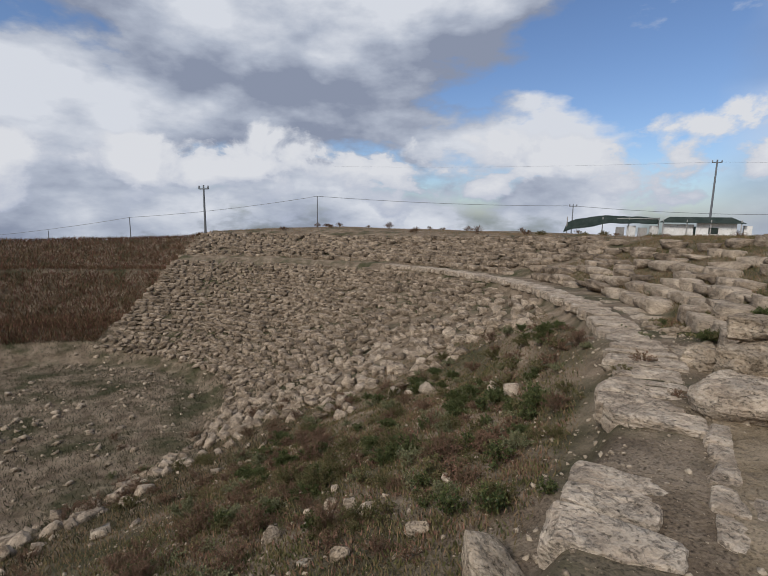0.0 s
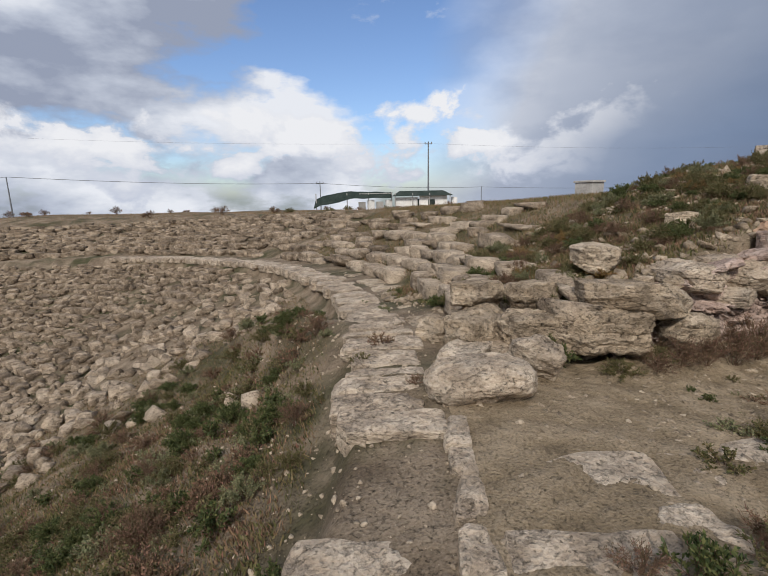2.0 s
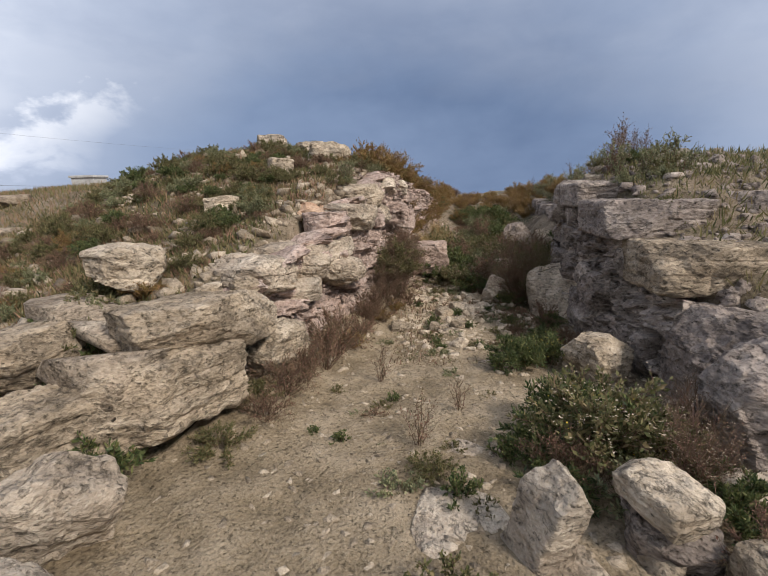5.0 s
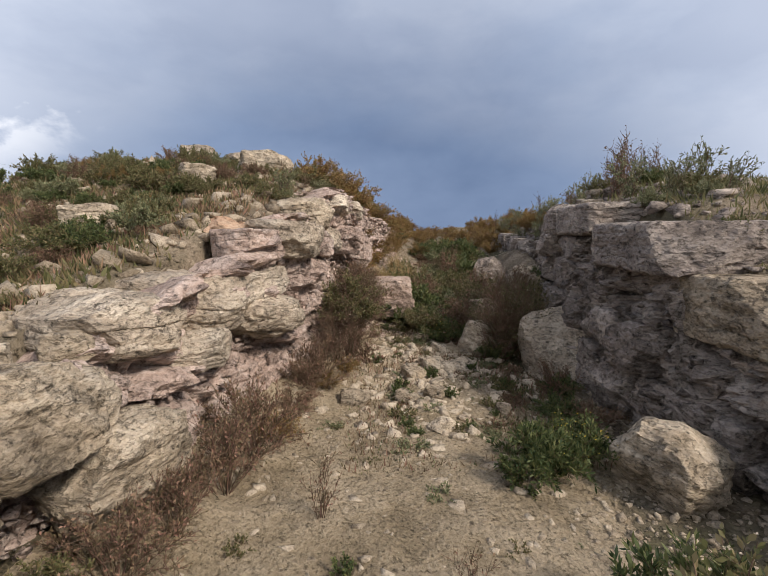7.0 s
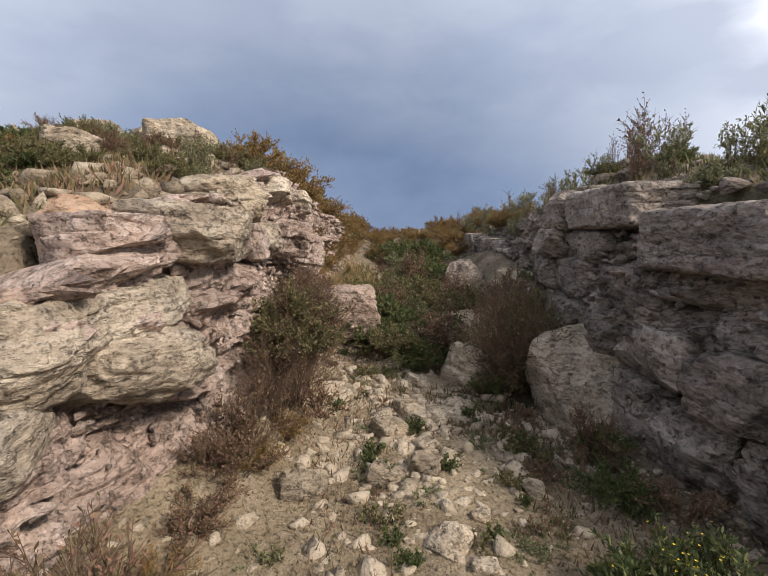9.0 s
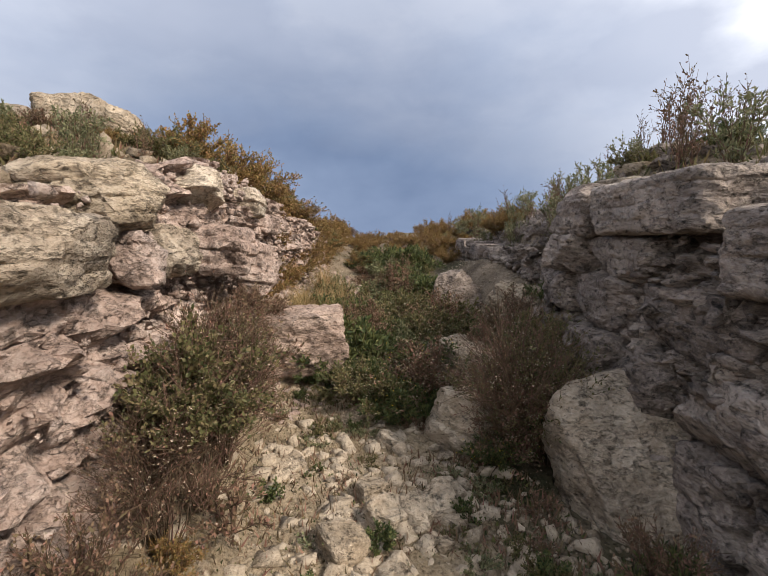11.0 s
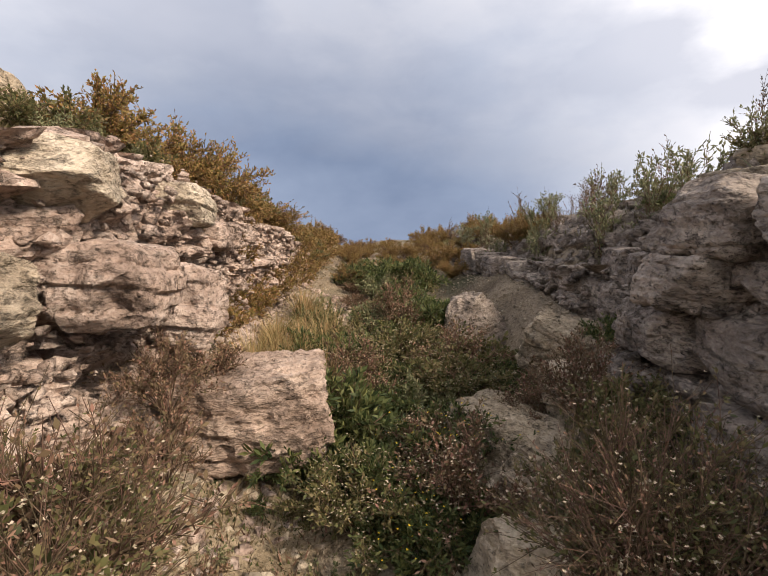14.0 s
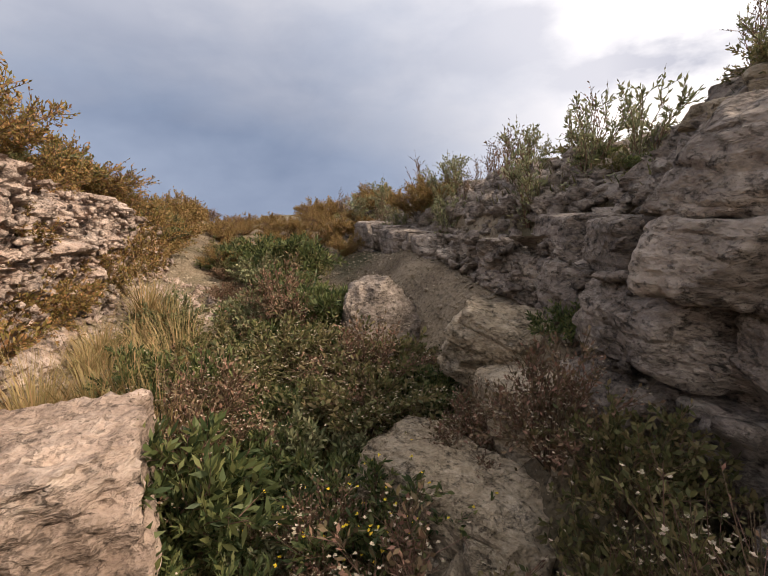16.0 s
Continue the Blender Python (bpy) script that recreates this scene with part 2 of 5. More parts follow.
def H(x, y, rough=True):
    x, y = np.asarray(x, float), np.asarray(y, float)
    s = np.hypot(x - CX, y - CY)
    phi = np.degrees(np.arctan2(y - CY, x - CX))
    tilt = -0.05 * (np.clip(y, -6, 40) - 4)
    prof = np.interp(s, [0, 9.3, 9.9, 20.7, 21.2, 21.4, 22.9, 23.2, 28, 30, 60], [-5.7, -5.6, -5.2, -0.55, -0.35, 0.0, 0.05, 0.25, 1.75, 2.1, 2.6])
    cut = sm(91, 94, phi) * sm(12, 16, s) * (1 - sm(28, 33, s))
    bowl = prof + tilt - 1.1 * cut
    xx, yy = np.clip(x, -90, 90), np.clip(y, -60, 110)
    table = 1.4 - 1.0 * sm(92, 97, phi) - np.clip(0.06 * (np.hypot(x, y) - 62), 0, 110) - 0.45 - 0.02 * np.maximum(xx - 6, 0) + 0.06 * np.minimum(xx + 5, 0) - 0.012 * (yy - 20) + 0.25 * wobble(x, y, 0.12, 3)
    far = sm(28, 34, s)
    z = bowl * (1 - far) + table * far
    mound = 2.2 - 0.115 * (0.5 * (x - 12.4) ** 2 + 0.85 * (y - 5.2) ** 2)
    z = np.maximum(z, np.where((y > 0.5) & (x > 4), mound, -99))
    yl, yr = y_left(x), y_right(x)
    zl = np.interp(x, [4.5, 5, 5.7, 6.5, 7.3, 8, 9.3, 10, 11, 12.4, 14, 18, 25], [0.2, 0.3, 0.5, 0.65, 0.8, 1.1, 1.35, 1.5, 1.5, 1.2, 1.05, 1.0, 1.0])
    z = np.where((x > 4.6) & (y > yl - 0.5), np.minimum(z, zl + np.interp(x, [5, 7, 11, 12.5], [0.5, 0.36, 0.36, 0.46]) * np.maximum(y - yl, 0) + 3 * sm(18, 30, x)), z)
    zr = np.interp(x, [4.8, 5.4, 6, 6.9, 7.6, 9.7, 10.1, 14.4, 18], [0.0, 0.3, 0.6, 0.95, 1.28, 1.28, 1.0, 0.85, 0.95])
    zr = zr + np.interp(x, [5, 8, 10, 13, 18], [0.1, 0.25, 0.62, 0.55, 0.2]) * sm(0.05, 0.9, yr - y)
    south = sm(0.1, -0.15, y - yr) * sm(4.6, 5.2, x) * (1 - sm(24, 30, x)) * (1 - 0.7 * sm(-6, -14, y))
    z = z * (1 - south) + zr * south
    floor = np.interp(x, [1, 3.5, 5, 7, 9, 10, 11.25, 13, 18, 25], [0.12, 0.03, -0.1, -0.22, -0.2, -0.12, 0.0, 0.25, 0.85, 0.95])
    inside = sm(yl + 0.42, yl + 0.27, y) * sm(yr - 0.42, yr - 0.27, y) * sm(2.0, 3.6, x) * (1 - sm(19, 24, x))
    bank = 0.22 * sm(0.9, 0.0, yl - y) ** 2 + 0.6 * sm(0.85, 0.0, y - yr) ** 1.5 * sm(8.8, 9.9, x) * (1 - 0.6 * sm(12.5, 14.5, x))
    z = z * (1 - inside) + (floor + bank * sm(4.6, 6, x)) * inside
    if rough:
        near = 1 - sm(20, 40, np.hypot(x, y))
        z = z + near * (0.035 * wobble(x, y, 2.4, 5) + 0.018 * wobble(x, y, 7.5, 8)) + 0.12 * (1 - near) * wobble(x, y, 0.5, 6)
    return z


def h(x, y):
    return float(H(x, y))


def spaced(lo, a, b, hi, d, grow):
    mid = list(np.arange(a, b, d))
    left, right, step = [], [], d
    v = a
    while v > lo:
        step *= grow
        v -= step
        left.append(v)
    v, step = b, d
    while v < hi:
        right.append(v)
        step *= grow
        v += step
    return np.array(left[::-1] + mid + right)


def mesh_object(name, verts, faces, material, smooth=True, parent=None):
    me = bpy.data.meshes.new(name)
    me.from_pydata(verts, [], faces)
    me.materials.append(material)
    if smooth:
        me.polygons.foreach_set("use_smooth", [True] * len(me.polygons))
    me.update()
    ob = new(name, me)
    if parent:
        ob.parent = parent
    return ob


def grid_faces(nx, ny):
    i = np.arange(nx - 1)[:, None] * ny + np.arange(ny - 1)[None]
    return np.stack([i, i + ny, i + ny + 1, i + 1], -1).reshape(-1, 4).tolist()


def build_ground():
    xs, ys = spaced(-1500, -2.5, 13.0, 1500, 0.075, 1.035), spaced(-1500, -2.5, 9.0, 1500, 0.075, 1.035)
    X, Y = np.meshgrid(xs, ys, indexing="ij")
    Z = H(X, Y)
    ob = mesh_object("ground", np.stack([X, Y, Z], -1).reshape(-1, 3).tolist(), grid_faces(len(xs), len(ys)), EARTH)
    return tagged(ob, "dry stony earth with sparse weeds", "ground", kind="structure")


ground = build_ground()


# ---- rocks ----
def rock_bm(size, seed, cuts=6, power=3.5, rough=0.12, strata=0.05, freq=1.6, chips=None):
    """A broken stone: rounded block, split along planes, roughened by noise and bedding."""
    bm = bmesh.new()
    bmesh.ops.create_cube(bm, size=2.0)
    bmesh.ops.subdivide_edges(bm, edges=bm.edges[:], cuts=cuts, use_grid_fill=True)
    off = Vector((seed * 7.31 % 91, seed * 3.77 % 83, seed * 5.13 % 71))
    low, rnd = min(size), random.Random(seed)
    half = Vector(size) / 2
    planes = []
    chips = (10 if power < 6 else 7 if power < 9 else 3) if chips is None else chips
    power *= 1.5
    for _ in range(chips):
        n = Vector((rnd.gauss(0, 1), rnd.gauss(0, 1), rnd.gauss(0, 0.8))).normalized()
        reach = Vector((n.x * half.x, n.y * half.y, n.z * half.z)).length
        planes.append((n, reach * rnd.uniform(0.86, 1.08) * (1.0 if power < 9 else 1.12)))
    thick = min(max(size[2] * 0.26, 0.05), 0.12)
    for v in bm.verts:
        p = v.co
        n = (abs(p.x) ** power + abs(p.y) ** power + abs(p.z) ** power) ** (1 / power)
        p = p / n
        q = Vector((p.x * half.x, p.y * half.y, p.z * half.z))
        for n, d in planes:
            e = q.dot(n) - d
            if e > 0:
                q -= n * e
        w = q * (freq / max(low, 0.15)) * 0.5
        f = q * 9.0
        big = noise.noise(w + off) * 0.6 + noise.noise(w * 2.3 + off) * 0.45
        small = (0.35 - abs(noise.noise(f + off))) * 0.05 + (0.3 - abs(noise.noise(f * 2.4 + off))) * 0.03
        # beds: each layer stands out by its own amount, with a groove between
        lay = (q.z + 0.05 * noise.noise(q * 2.2 + off)) / thick
        k = math.floor(lay)
        side = noise.noise(Vector((q.x * 2.0, q.y * 2.0, k * 7.3)) + off)
        edge = min(lay - k, k + 1 - lay)
        bed = 1.1 * side - 0.35 * max(0.0, 1 - edge / 0.16)
        out = p.normalized()
        v.co = q + out * (low * rough * big + min(low, 0.5) * 1.9 * small) + Vector((out.x, out.y, 0)) * min(low, 0.6) * (strata + 0.02) * bed
    return bm


def part(name, bm, material, parent, label=""):
    me = bpy.data.meshes.new(name)
    bm.to_mesh(me)
    bm.free()
    me.materials.append(material)
    ob = new(name, me)
    ob.parent = parent
    if label:
        tagged(ob, label)
    return ob


def soften(me, angle=28):
    """Smooth shading, but for edges sharper than the angle."""
    me.polygons.foreach_set("use_smooth", [True] * len(me.polygons))
    me.set_sharp_from_angle(angle=radians(angle))


def rock(name, x, y, size, label, material=None, z=None, turn=(0, 0, 0), seed=1, cuts=9, power=3.5, rough=0.12, strata=0.05, sink=0.12, category="rock", group="", chips=None):
    """One loose or bedded stone; z is its underside, by default a little sunk into the ground."""
    ob = part(name, rock_bm(size, seed, round(cuts * 1.9), power, rough, strata, chips=chips), material or STONE, None)
    soften(ob.data)
    zc = (h(x, y) - sink * size[2] if z is None else z) + size[2] / 2
    ob.matrix_world = pose(x, y, zc, *turn)
    return tagged(ob, label, category, group)


def cliff(name, pts, z0, z1, label, material, depth=0.17, step=0.034, seed=3, into=0.45, lean=0.1):
    """A rock face along pts (x, y), from z0 to z1 (functions of x), its front broken into blocks and beds; into: how far
    the top runs back. The rock stands to the left of the line's direction."""
    P = np.array(pts, float)
    seg = np.hypot(*np.diff(P, axis=0).T)
    acc = np.r_[0, np.cumsum(seg)]
    n, m = int(acc[-1] / step) + 2, 64
    t = np.linspace(0, acc[-1], n)
    x, y = np.interp(t, acc, P[:, 0]), np.interp(t, acc, P[:, 1])
    dx, dy = np.gradient(x), np.gradient(y)
    nn = np.hypot(dx, dy)
    nx, ny = dy / nn, -dx / nn
    verts = []
    for i in range(n):
        lo, hi = z0(x[i]), z1(x[i])
        for j in range(m + 7):
            f = min(j / m, 1.0)
            back = max(0, j - m) / 6
            z = lo + (hi - lo) * f
            p = Vector((x[i], y[i], z))
            q = Vector((p.x * 1.5, p.y * 1.5, p.z * 2.2)) + Vector((seed * 3.1, seed * 1.7, 0))
            warp = noise.noise_vector(q * 1.3) * 0.35
            # broken stones: every cell bulges, with crevices between
            c1 = noise.voronoi(Vector((p.x * 2.2, p.y * 2.2, p.z * 4.4)) + warp * 1.2 + Vector((seed, 0, seed)))[0]
            c2 = noise.voronoi(Vector((p.x * 6.5, p.y * 6.5, p.z * 10.0)) + warp * 1.5 + Vector((seed, 0, seed)))[0]
            stone, chip = min((c1[1] - c1[0]) * 3.0, 1.0), min((c2[1] - c2[0]) * 3.0, 1.0)
            much = 0.35 + 0.65 * min(max((f - 0.3) * 4 + 1.5 * noise.noise(q * 0.8), 0), 1) if seed == 3 else 1.0
            d = 0.6 * noise.noise(q) + 0.25 * noise.noise(q * 2.4) + 0.14 * noise.noise(q * 11.0)
            bed = noise.noise(Vector((p.x * 0.9, p.y * 0.9, p.z * 8 + seed)) + warp)
            d += much * (0.75 * (stone - 0.7) + 0.3 * (chip - 0.6)) + 0.35 * math.copysign(abs(bed) ** 0.5, bed)
            out = depth * d - lean * f + (-into * back)
            verts.append((p.x + nx[i] * out, p.y + ny[i] * out, z - 0.1 * back + 0.06 * noise.noise(q * 1.7)))
    ob = mesh_object(name, verts, grid_faces(n, m + 7), material, smooth=False)
    return tagged(ob, label, "rock face", kind="structure")


def ztop(side):
    return lambda x: h(x, (float(y_left(x)) + 0.5) if side > 0 else (float(y_right(x)) - 0.55)) + 0.02


def zfoot(side):
    return lambda x: h(x, (float(y_left(x)) - 0.3) if side > 0 else (float(y_right(x)) + 0.3)) - 0.25


xs = np.arange(5.2, 19.0, 0.5)
cliff("rock_face_north", [(x, float(y_left(x)) - float(np.interp(x, [6, 6.6, 7.6, 8.2], [0.02, 0.14, 0.14, 0.02]))) for x in xs], zfoot(1), ztop(1), "pinkish eroded marl bank with broken stones", MARL, depth=0.2)
def south_top(x):
    return float(np.interp(x, [5.2, 6.05, 6.1, 6.85, 6.9, 8.05, 8.1, 9.9, 10.0, 14.4, 19], [0.2, 0.25, 0.55, 0.58, 0.9, 0.93, 1.2, 1.2, 1.02, 0.9, 0.95]))


xs = np.arange(18.8, 5.1, -0.5)
cliff("rock_face_south", [(x, float(y_right(x)) - 0.03) for x in xs], zfoot(-1), south_top, "dark weathered limestone face with bedding cracks", GREY, depth=0.2, seed=9)


# ---- many small pieces in one mesh ----
def fast_mesh(name, verts, tris, material, smooth=False):
    me = bpy.data.meshes.new(name)
    nv, nt = len(verts), len(tris)
    me.vertices.add(nv)
    me.vertices.foreach_set("co", np.asarray(verts, np.float32).ravel())
    me.loops.add(nt * 3)
    me.loops.foreach_set("vertex_index", np.asarray(tris, np.int32).ravel())
    me.polygons.add(nt)
    me.polygons.foreach_set("loop_start", np.arange(0, nt * 3, 3, dtype=np.int32))
    me.polygons.foreach_set("loop_total", np.full(nt, 3, np.int32))
    if smooth:
        me.polygons.foreach_set("use_smooth", np.ones(nt, bool))
    me.materials.append(material)
    me.update(calc_edges=True)
    me.validate()
    return me


def stone_shape(seed, cuts=2, size=(1, 1, 1), power=5, rough=0.13):
    bm = rock_bm(size, seed, cuts, power, rough, 0.03, 1.2, 6)
    bmesh.ops.triangulate(bm, faces=bm.faces[:])
    v = np.array([p.co[:] for p in bm.verts])
    t = np.array([[p.index for p in f.verts] for f in bm.faces])
    bm.free()
    return v, t


def turn_matrices(rx, ry, rz):
    cx, sx, cy, sy, cz, sz = np.cos(rx), np.sin(rx), np.cos(ry), np.sin(ry), np.cos(rz), np.sin(rz)
    o, i = np.zeros_like(cx), np.ones_like(cx)
    X = np.stack([i, o, o, o, cx, -sx, o, sx, cx], -1).reshape(-1, 3, 3)
    Y = np.stack([cy, o, sy, o, i, o, -sy, o, cy], -1).reshape(-1, 3, 3)
    Z = np.stack([cz, -sz, o, sz, cz, o, o, o, i], -1).reshape(-1, 3, 3)
    return Z @ Y @ X


def joined(name, shapes, place, size, rot, pick, material):
    """One mesh of many stones: places (n, 3), sizes (n, 3), rotations (n, 3, 3), shape index (n)."""
    V, T, base = [], [], 0
    for k, (v, t) in enumerate(shapes):
        sel = np.where(pick == k)[0]
        if not len(sel):
            continue
        w = v[None] * size[sel][:, None]
        w = np.einsum("nij,nvj->nvi", rot[sel], w) + place[sel][:, None]
        idx = t[None] + (np.arange(len(sel)) * len(v))[:, None, None] + base
        V.append(w.reshape(-1, 3)), T.append(idx.reshape(-1, 3))
        base += len(sel) * len(v)
    return fast_mesh(name, np.concatenate(V), np.concatenate(T), material)


def chip_shape(seed):
    """A sharp-edged chip: the hull of a few random points."""
    rnd, bm = random.Random(seed), bmesh.new()
    for k in range(11):
        p = Vector((rnd.uniform(-1, 1), rnd.uniform(-1, 1), rnd.uniform(-1, 1)))
        bm.verts.new(p * 0.55 / max(abs(p.x), abs(p.y), abs(p.z)))
    bmesh.ops.convex_hull(bm, input=bm.verts[:])
    bmesh.ops.delete(bm, geom=[v for v in bm.verts if not v.link_faces], context="VERTS")
    bmesh.ops.triangulate(bm, faces=bm.faces[:])
    bm.verts.index_update()
    v = np.array([p.co[:] for p in bm.verts])
    t = np.array([[p.index for p in f.verts] for f in bm.faces])
    bm.free()
    return v, t


SMALL = [chip_shape(k) for k in range(10)]
BLOCKS = [stone_shape(20 + k, 3, power=14, rough=0.045) for k in range(8)] + [chip_shape(40 + k) for k in range(4)]


# ---- walkway of the theatre ----
def arc(s, deg):
    return CX + s * math.cos(radians(deg)), CY + s * math.sin(radians(deg))


def pave(parent, s0, s1, deg0, deg1, short, long, seed, name, material, lift=0.03, thick=0.24, ragged=0.05, gap=0.012, cuts=4):
    rnd = random.Random(seed)
    d = deg0
    while d < deg1:
        w = rnd.uniform(short, long)
        a, b = s0 + rnd.uniform(-ragged, ragged), s1 + rnd.uniform(-ragged, ragged)
        mid = d + math.degrees(w / 2 / s1)
        x, y = arc((a + b) / 2, mid)
        bm = rock_bm((b - a, w - gap, thick), rnd.randrange(999), cuts, 9, 0.06, 0.03, 2.0, 3)
        ob = part(name, bm, material, parent)
        zz = float(H(x, y, False)) + lift - thick / 2 + rnd.uniform(-0.035, 0.02)
        ob.matrix_world = pose(x, y, zz, rnd.uniform(-2, 2), rnd.uniform(-2, 2), mid + rnd.uniform(-3, 3))
        d += math.degrees(w / s1)


walkway = tagged(new("walkway"), "theatre walkway of worn pale limestone slabs", "walkway", kind="structure")
pave(walkway, 21.22, 22.02, -32.0, -5, 0.2, 0.5, 5, "slab", PALE, lift=0.05, cuts=11, gap=0.055, ragged=0.09)
pave(walkway, 21.22, 22.02, -5, 40, 0.3, 0.7, 6, "slab", PALE, lift=0.05, cuts=3)
pave(walkway, 22.16, 22.85, -30.5, -6, 0.5, 1.0, 7, "paving_stone", STONE, lift=0.0, ragged=0.08, gap=0.05, cuts=6)
pave(walkway, 22.02, 22.2, -36.2, -32.2, 0.32, 0.5, 8, "kerb_stone", PALE, lift=0.05, thick=0.3, ragged=0.01, cuts=6)
pave(walkway, 22.3, 23.15, -39.0, -33.6, 0.5, 0.9, 9, "paving_stone", PALE, lift=0.015, ragged=0.15, gap=0.1, cuts=7)
pave(walkway, 21.25, 21.9, -37.3, -34.6, 0.25, 0.5, 10, "slab", PALE, lift=0.03, ragged=0.14, gap=0.03, cuts=7)


# ---- rows of seats ----
def build_seats():
    rng = np.random.RandomState(12)
    rows = []
    for k in range(26):
        s = 10.2 + 0.43 * k
        ring = np.interp(s, [10, 12.6, 12.7, 14, 21.2], [-42, -40, -2, -15, -27])
        ph = ring
        while ph < 92.5:
            w = rng.uniform(0.25, 0.6)
            worn = 0.5 if ph < 12 else 0.12
            if rng.rand() > worn * 0.5 + (0.25 if s < 12.7 and ph < 5 else 0) + (0.62 if (ph < -8 and s > 16.5) else 0.3 if (ph < 26 and s > 14 and float(wobble(s, ph * 0.35, 0.8, 63)) > -0.05) else 0):
                fallen = worn + (0.5 if s < 12.7 else 0) + (0.3 if float(wobble(s * 1.0, ph * 0.3, 0.9, 61)) > 0.16 else 0)
                if fallen < 0.3:
                    rows.append((s + rng.normal(0, 0.03), ph, w * rng.uniform(0.85, 1.0), rng.uniform(0.34, 0.42), rng.uniform(0.24, 0.32), 0.04))
                else:
                    rows.append((s + rng.normal(0, 0.05 + 0.14 * worn), ph, w * rng.uniform(0.6, 1.0), rng.uniform(0.2, 0.4), rng.uniform(0.14, 0.32), fallen))
            ph += math.degrees(w * 1.05 / s)
    for k in range(11):
        s, ph = 23.0 + 0.5 * k, -27.5 + (k * 0.4 if k < 3 else 9 + k * 0.8)
        while ph < 92.5:
            near = ph < 15
            w = rng.uniform(0.45, 1.15) if near else rng.uniform(0.3, 0.7)
            if rng.rand() > (0.3 if near else 0.12) + 0.04 * k * near:
                rows.append((s + rng.normal(0, 0.05), ph, w, rng.uniform(0.4, 0.6), rng.uniform(0.26, 0.38), 0.06))
            ph += math.degrees(w * 1.04 / s)
    R = np.array(rows)
    ph = np.radians(R[:, 1])
    x, y = CX + R[:, 0] * np.cos(ph), CY + R[:, 0] * np.sin(ph)
    z = H(x, y, False) + R[:, 4] * np.where(R[:, 5] < 0.3, rng.uniform(0.05, 0.25, len(R)), rng.uniform(-0.12, 0.28, len(R)))
    size = np.stack([R[:, 3], R[:, 2], R[:, 4]], -1)
    rot = turn_matrices(rng.normal(0, 0.25, len(R)) * R[:, 5] * 2, rng.normal(0, 0.25, len(R)) * R[:, 5] * 2, ph + rng.normal(0, 0.25, len(R)) * (0.12 + R[:, 5]))
    pick = rng.randint(0, len(BLOCKS), len(R))
    place = np.stack([x, y, z], -1)
    seating = tagged(new("theatre_seating"), "ruined curved rows of rough limestone seats", "seating", kind="structure")
    near = np.argsort(np.hypot(x - 2.5, y - 3.5))
    mine, rest = near[:280], near[280:]
    shared = [fast_mesh("seat_stone", v, t, SEAT) for v, t in BLOCKS]
    for k in mine:
        ob = new("seat_stone", shared[pick[k]])
        ob.parent = seating
        ob.matrix_world = Matrix.LocRotScale(place[k], Matrix(rot[k].tolist()).to_quaternion(), size[k])
    ob = new("seat_stones", joined("seat_stones", BLOCKS, place[rest], size[rest], rot[rest], pick[rest], SEAT))
    ob.parent = seating
    tagged(ob, "weathered seat stones in tumbled rows", kind="stuff")


# ---- loose stones ----
def scatter_stones(name, label, n, where, lo, hi, seed, material, bias=2.5):
    """Stones strewn over the ground; where gives x, y arrays from a random state."""
    rng = np.random.RandomState(seed)
    x, y = where(rng, n)
    d = lo + (hi - lo) * rng.rand(len(x)) ** bias
    size = np.stack([d * rng.uniform(0.8, 1.5, len(x)), d, d * rng.uniform(0.45, 0.9, len(x))], -1)
    z = H(x, y) + size[:, 2] * 0.12
    rot = turn_matrices(rng.normal(0, 0.3, len(x)), rng.normal(0, 0.3, len(x)), rng.uniform(0, 6.28, len(x)))
    me = joined(name, SMALL, np.stack([x, y, z], -1), size, rot, rng.randint(0, len(SMALL), len(x)), material)
    return tagged(new(name, me), label, "stones", kind="stuff")


def in_passage(rng, n):
    x = rng.uniform(3.0, 15, n)
    f = rng.rand(n)
    yl, yr = np.minimum(y_left(x), 4.2), np.maximum(y_right(x), -1.5)
    return x, yr + (yl - yr) * f


def round_start(rng, n):
    return rng.uniform(-4, 6, n), rng.uniform(-1, 9, n)


def on_slope(rng, n):
    s, p = rng.uniform(10, 21, n), np.radians(rng.uniform(-12, 70, n))
    return CX + s * np.cos(p), CY + s * np.sin(p)


def on_mound(rng, n):
    x = rng.uniform(5, 16, n)
    return x, y_left(x) + 0.15 + rng.rand(n) ** 1.4 * 5


def on_south(rng, n):
    x = rng.uniform(5.4, 16, n)
    return x, y_right(x) - 0.12 - rng.rand(n) ** 1.3 * 2.2


def bank_south(rng, n):
    x = rng.uniform(9.7, 14.5, n)
    return x, y_right(x) - 0.1 - rng.rand(n) * 0.8


def bank_north(rng, n):
    x = rng.uniform(9.5, 14, n)
    return x, y_left(x) + rng.uniform(-0.75, 0.5, n)


def floor_heap(rng, n):
    return rng.normal(8.6, 0.9, n), rng.normal(1.8, 0.4, n)


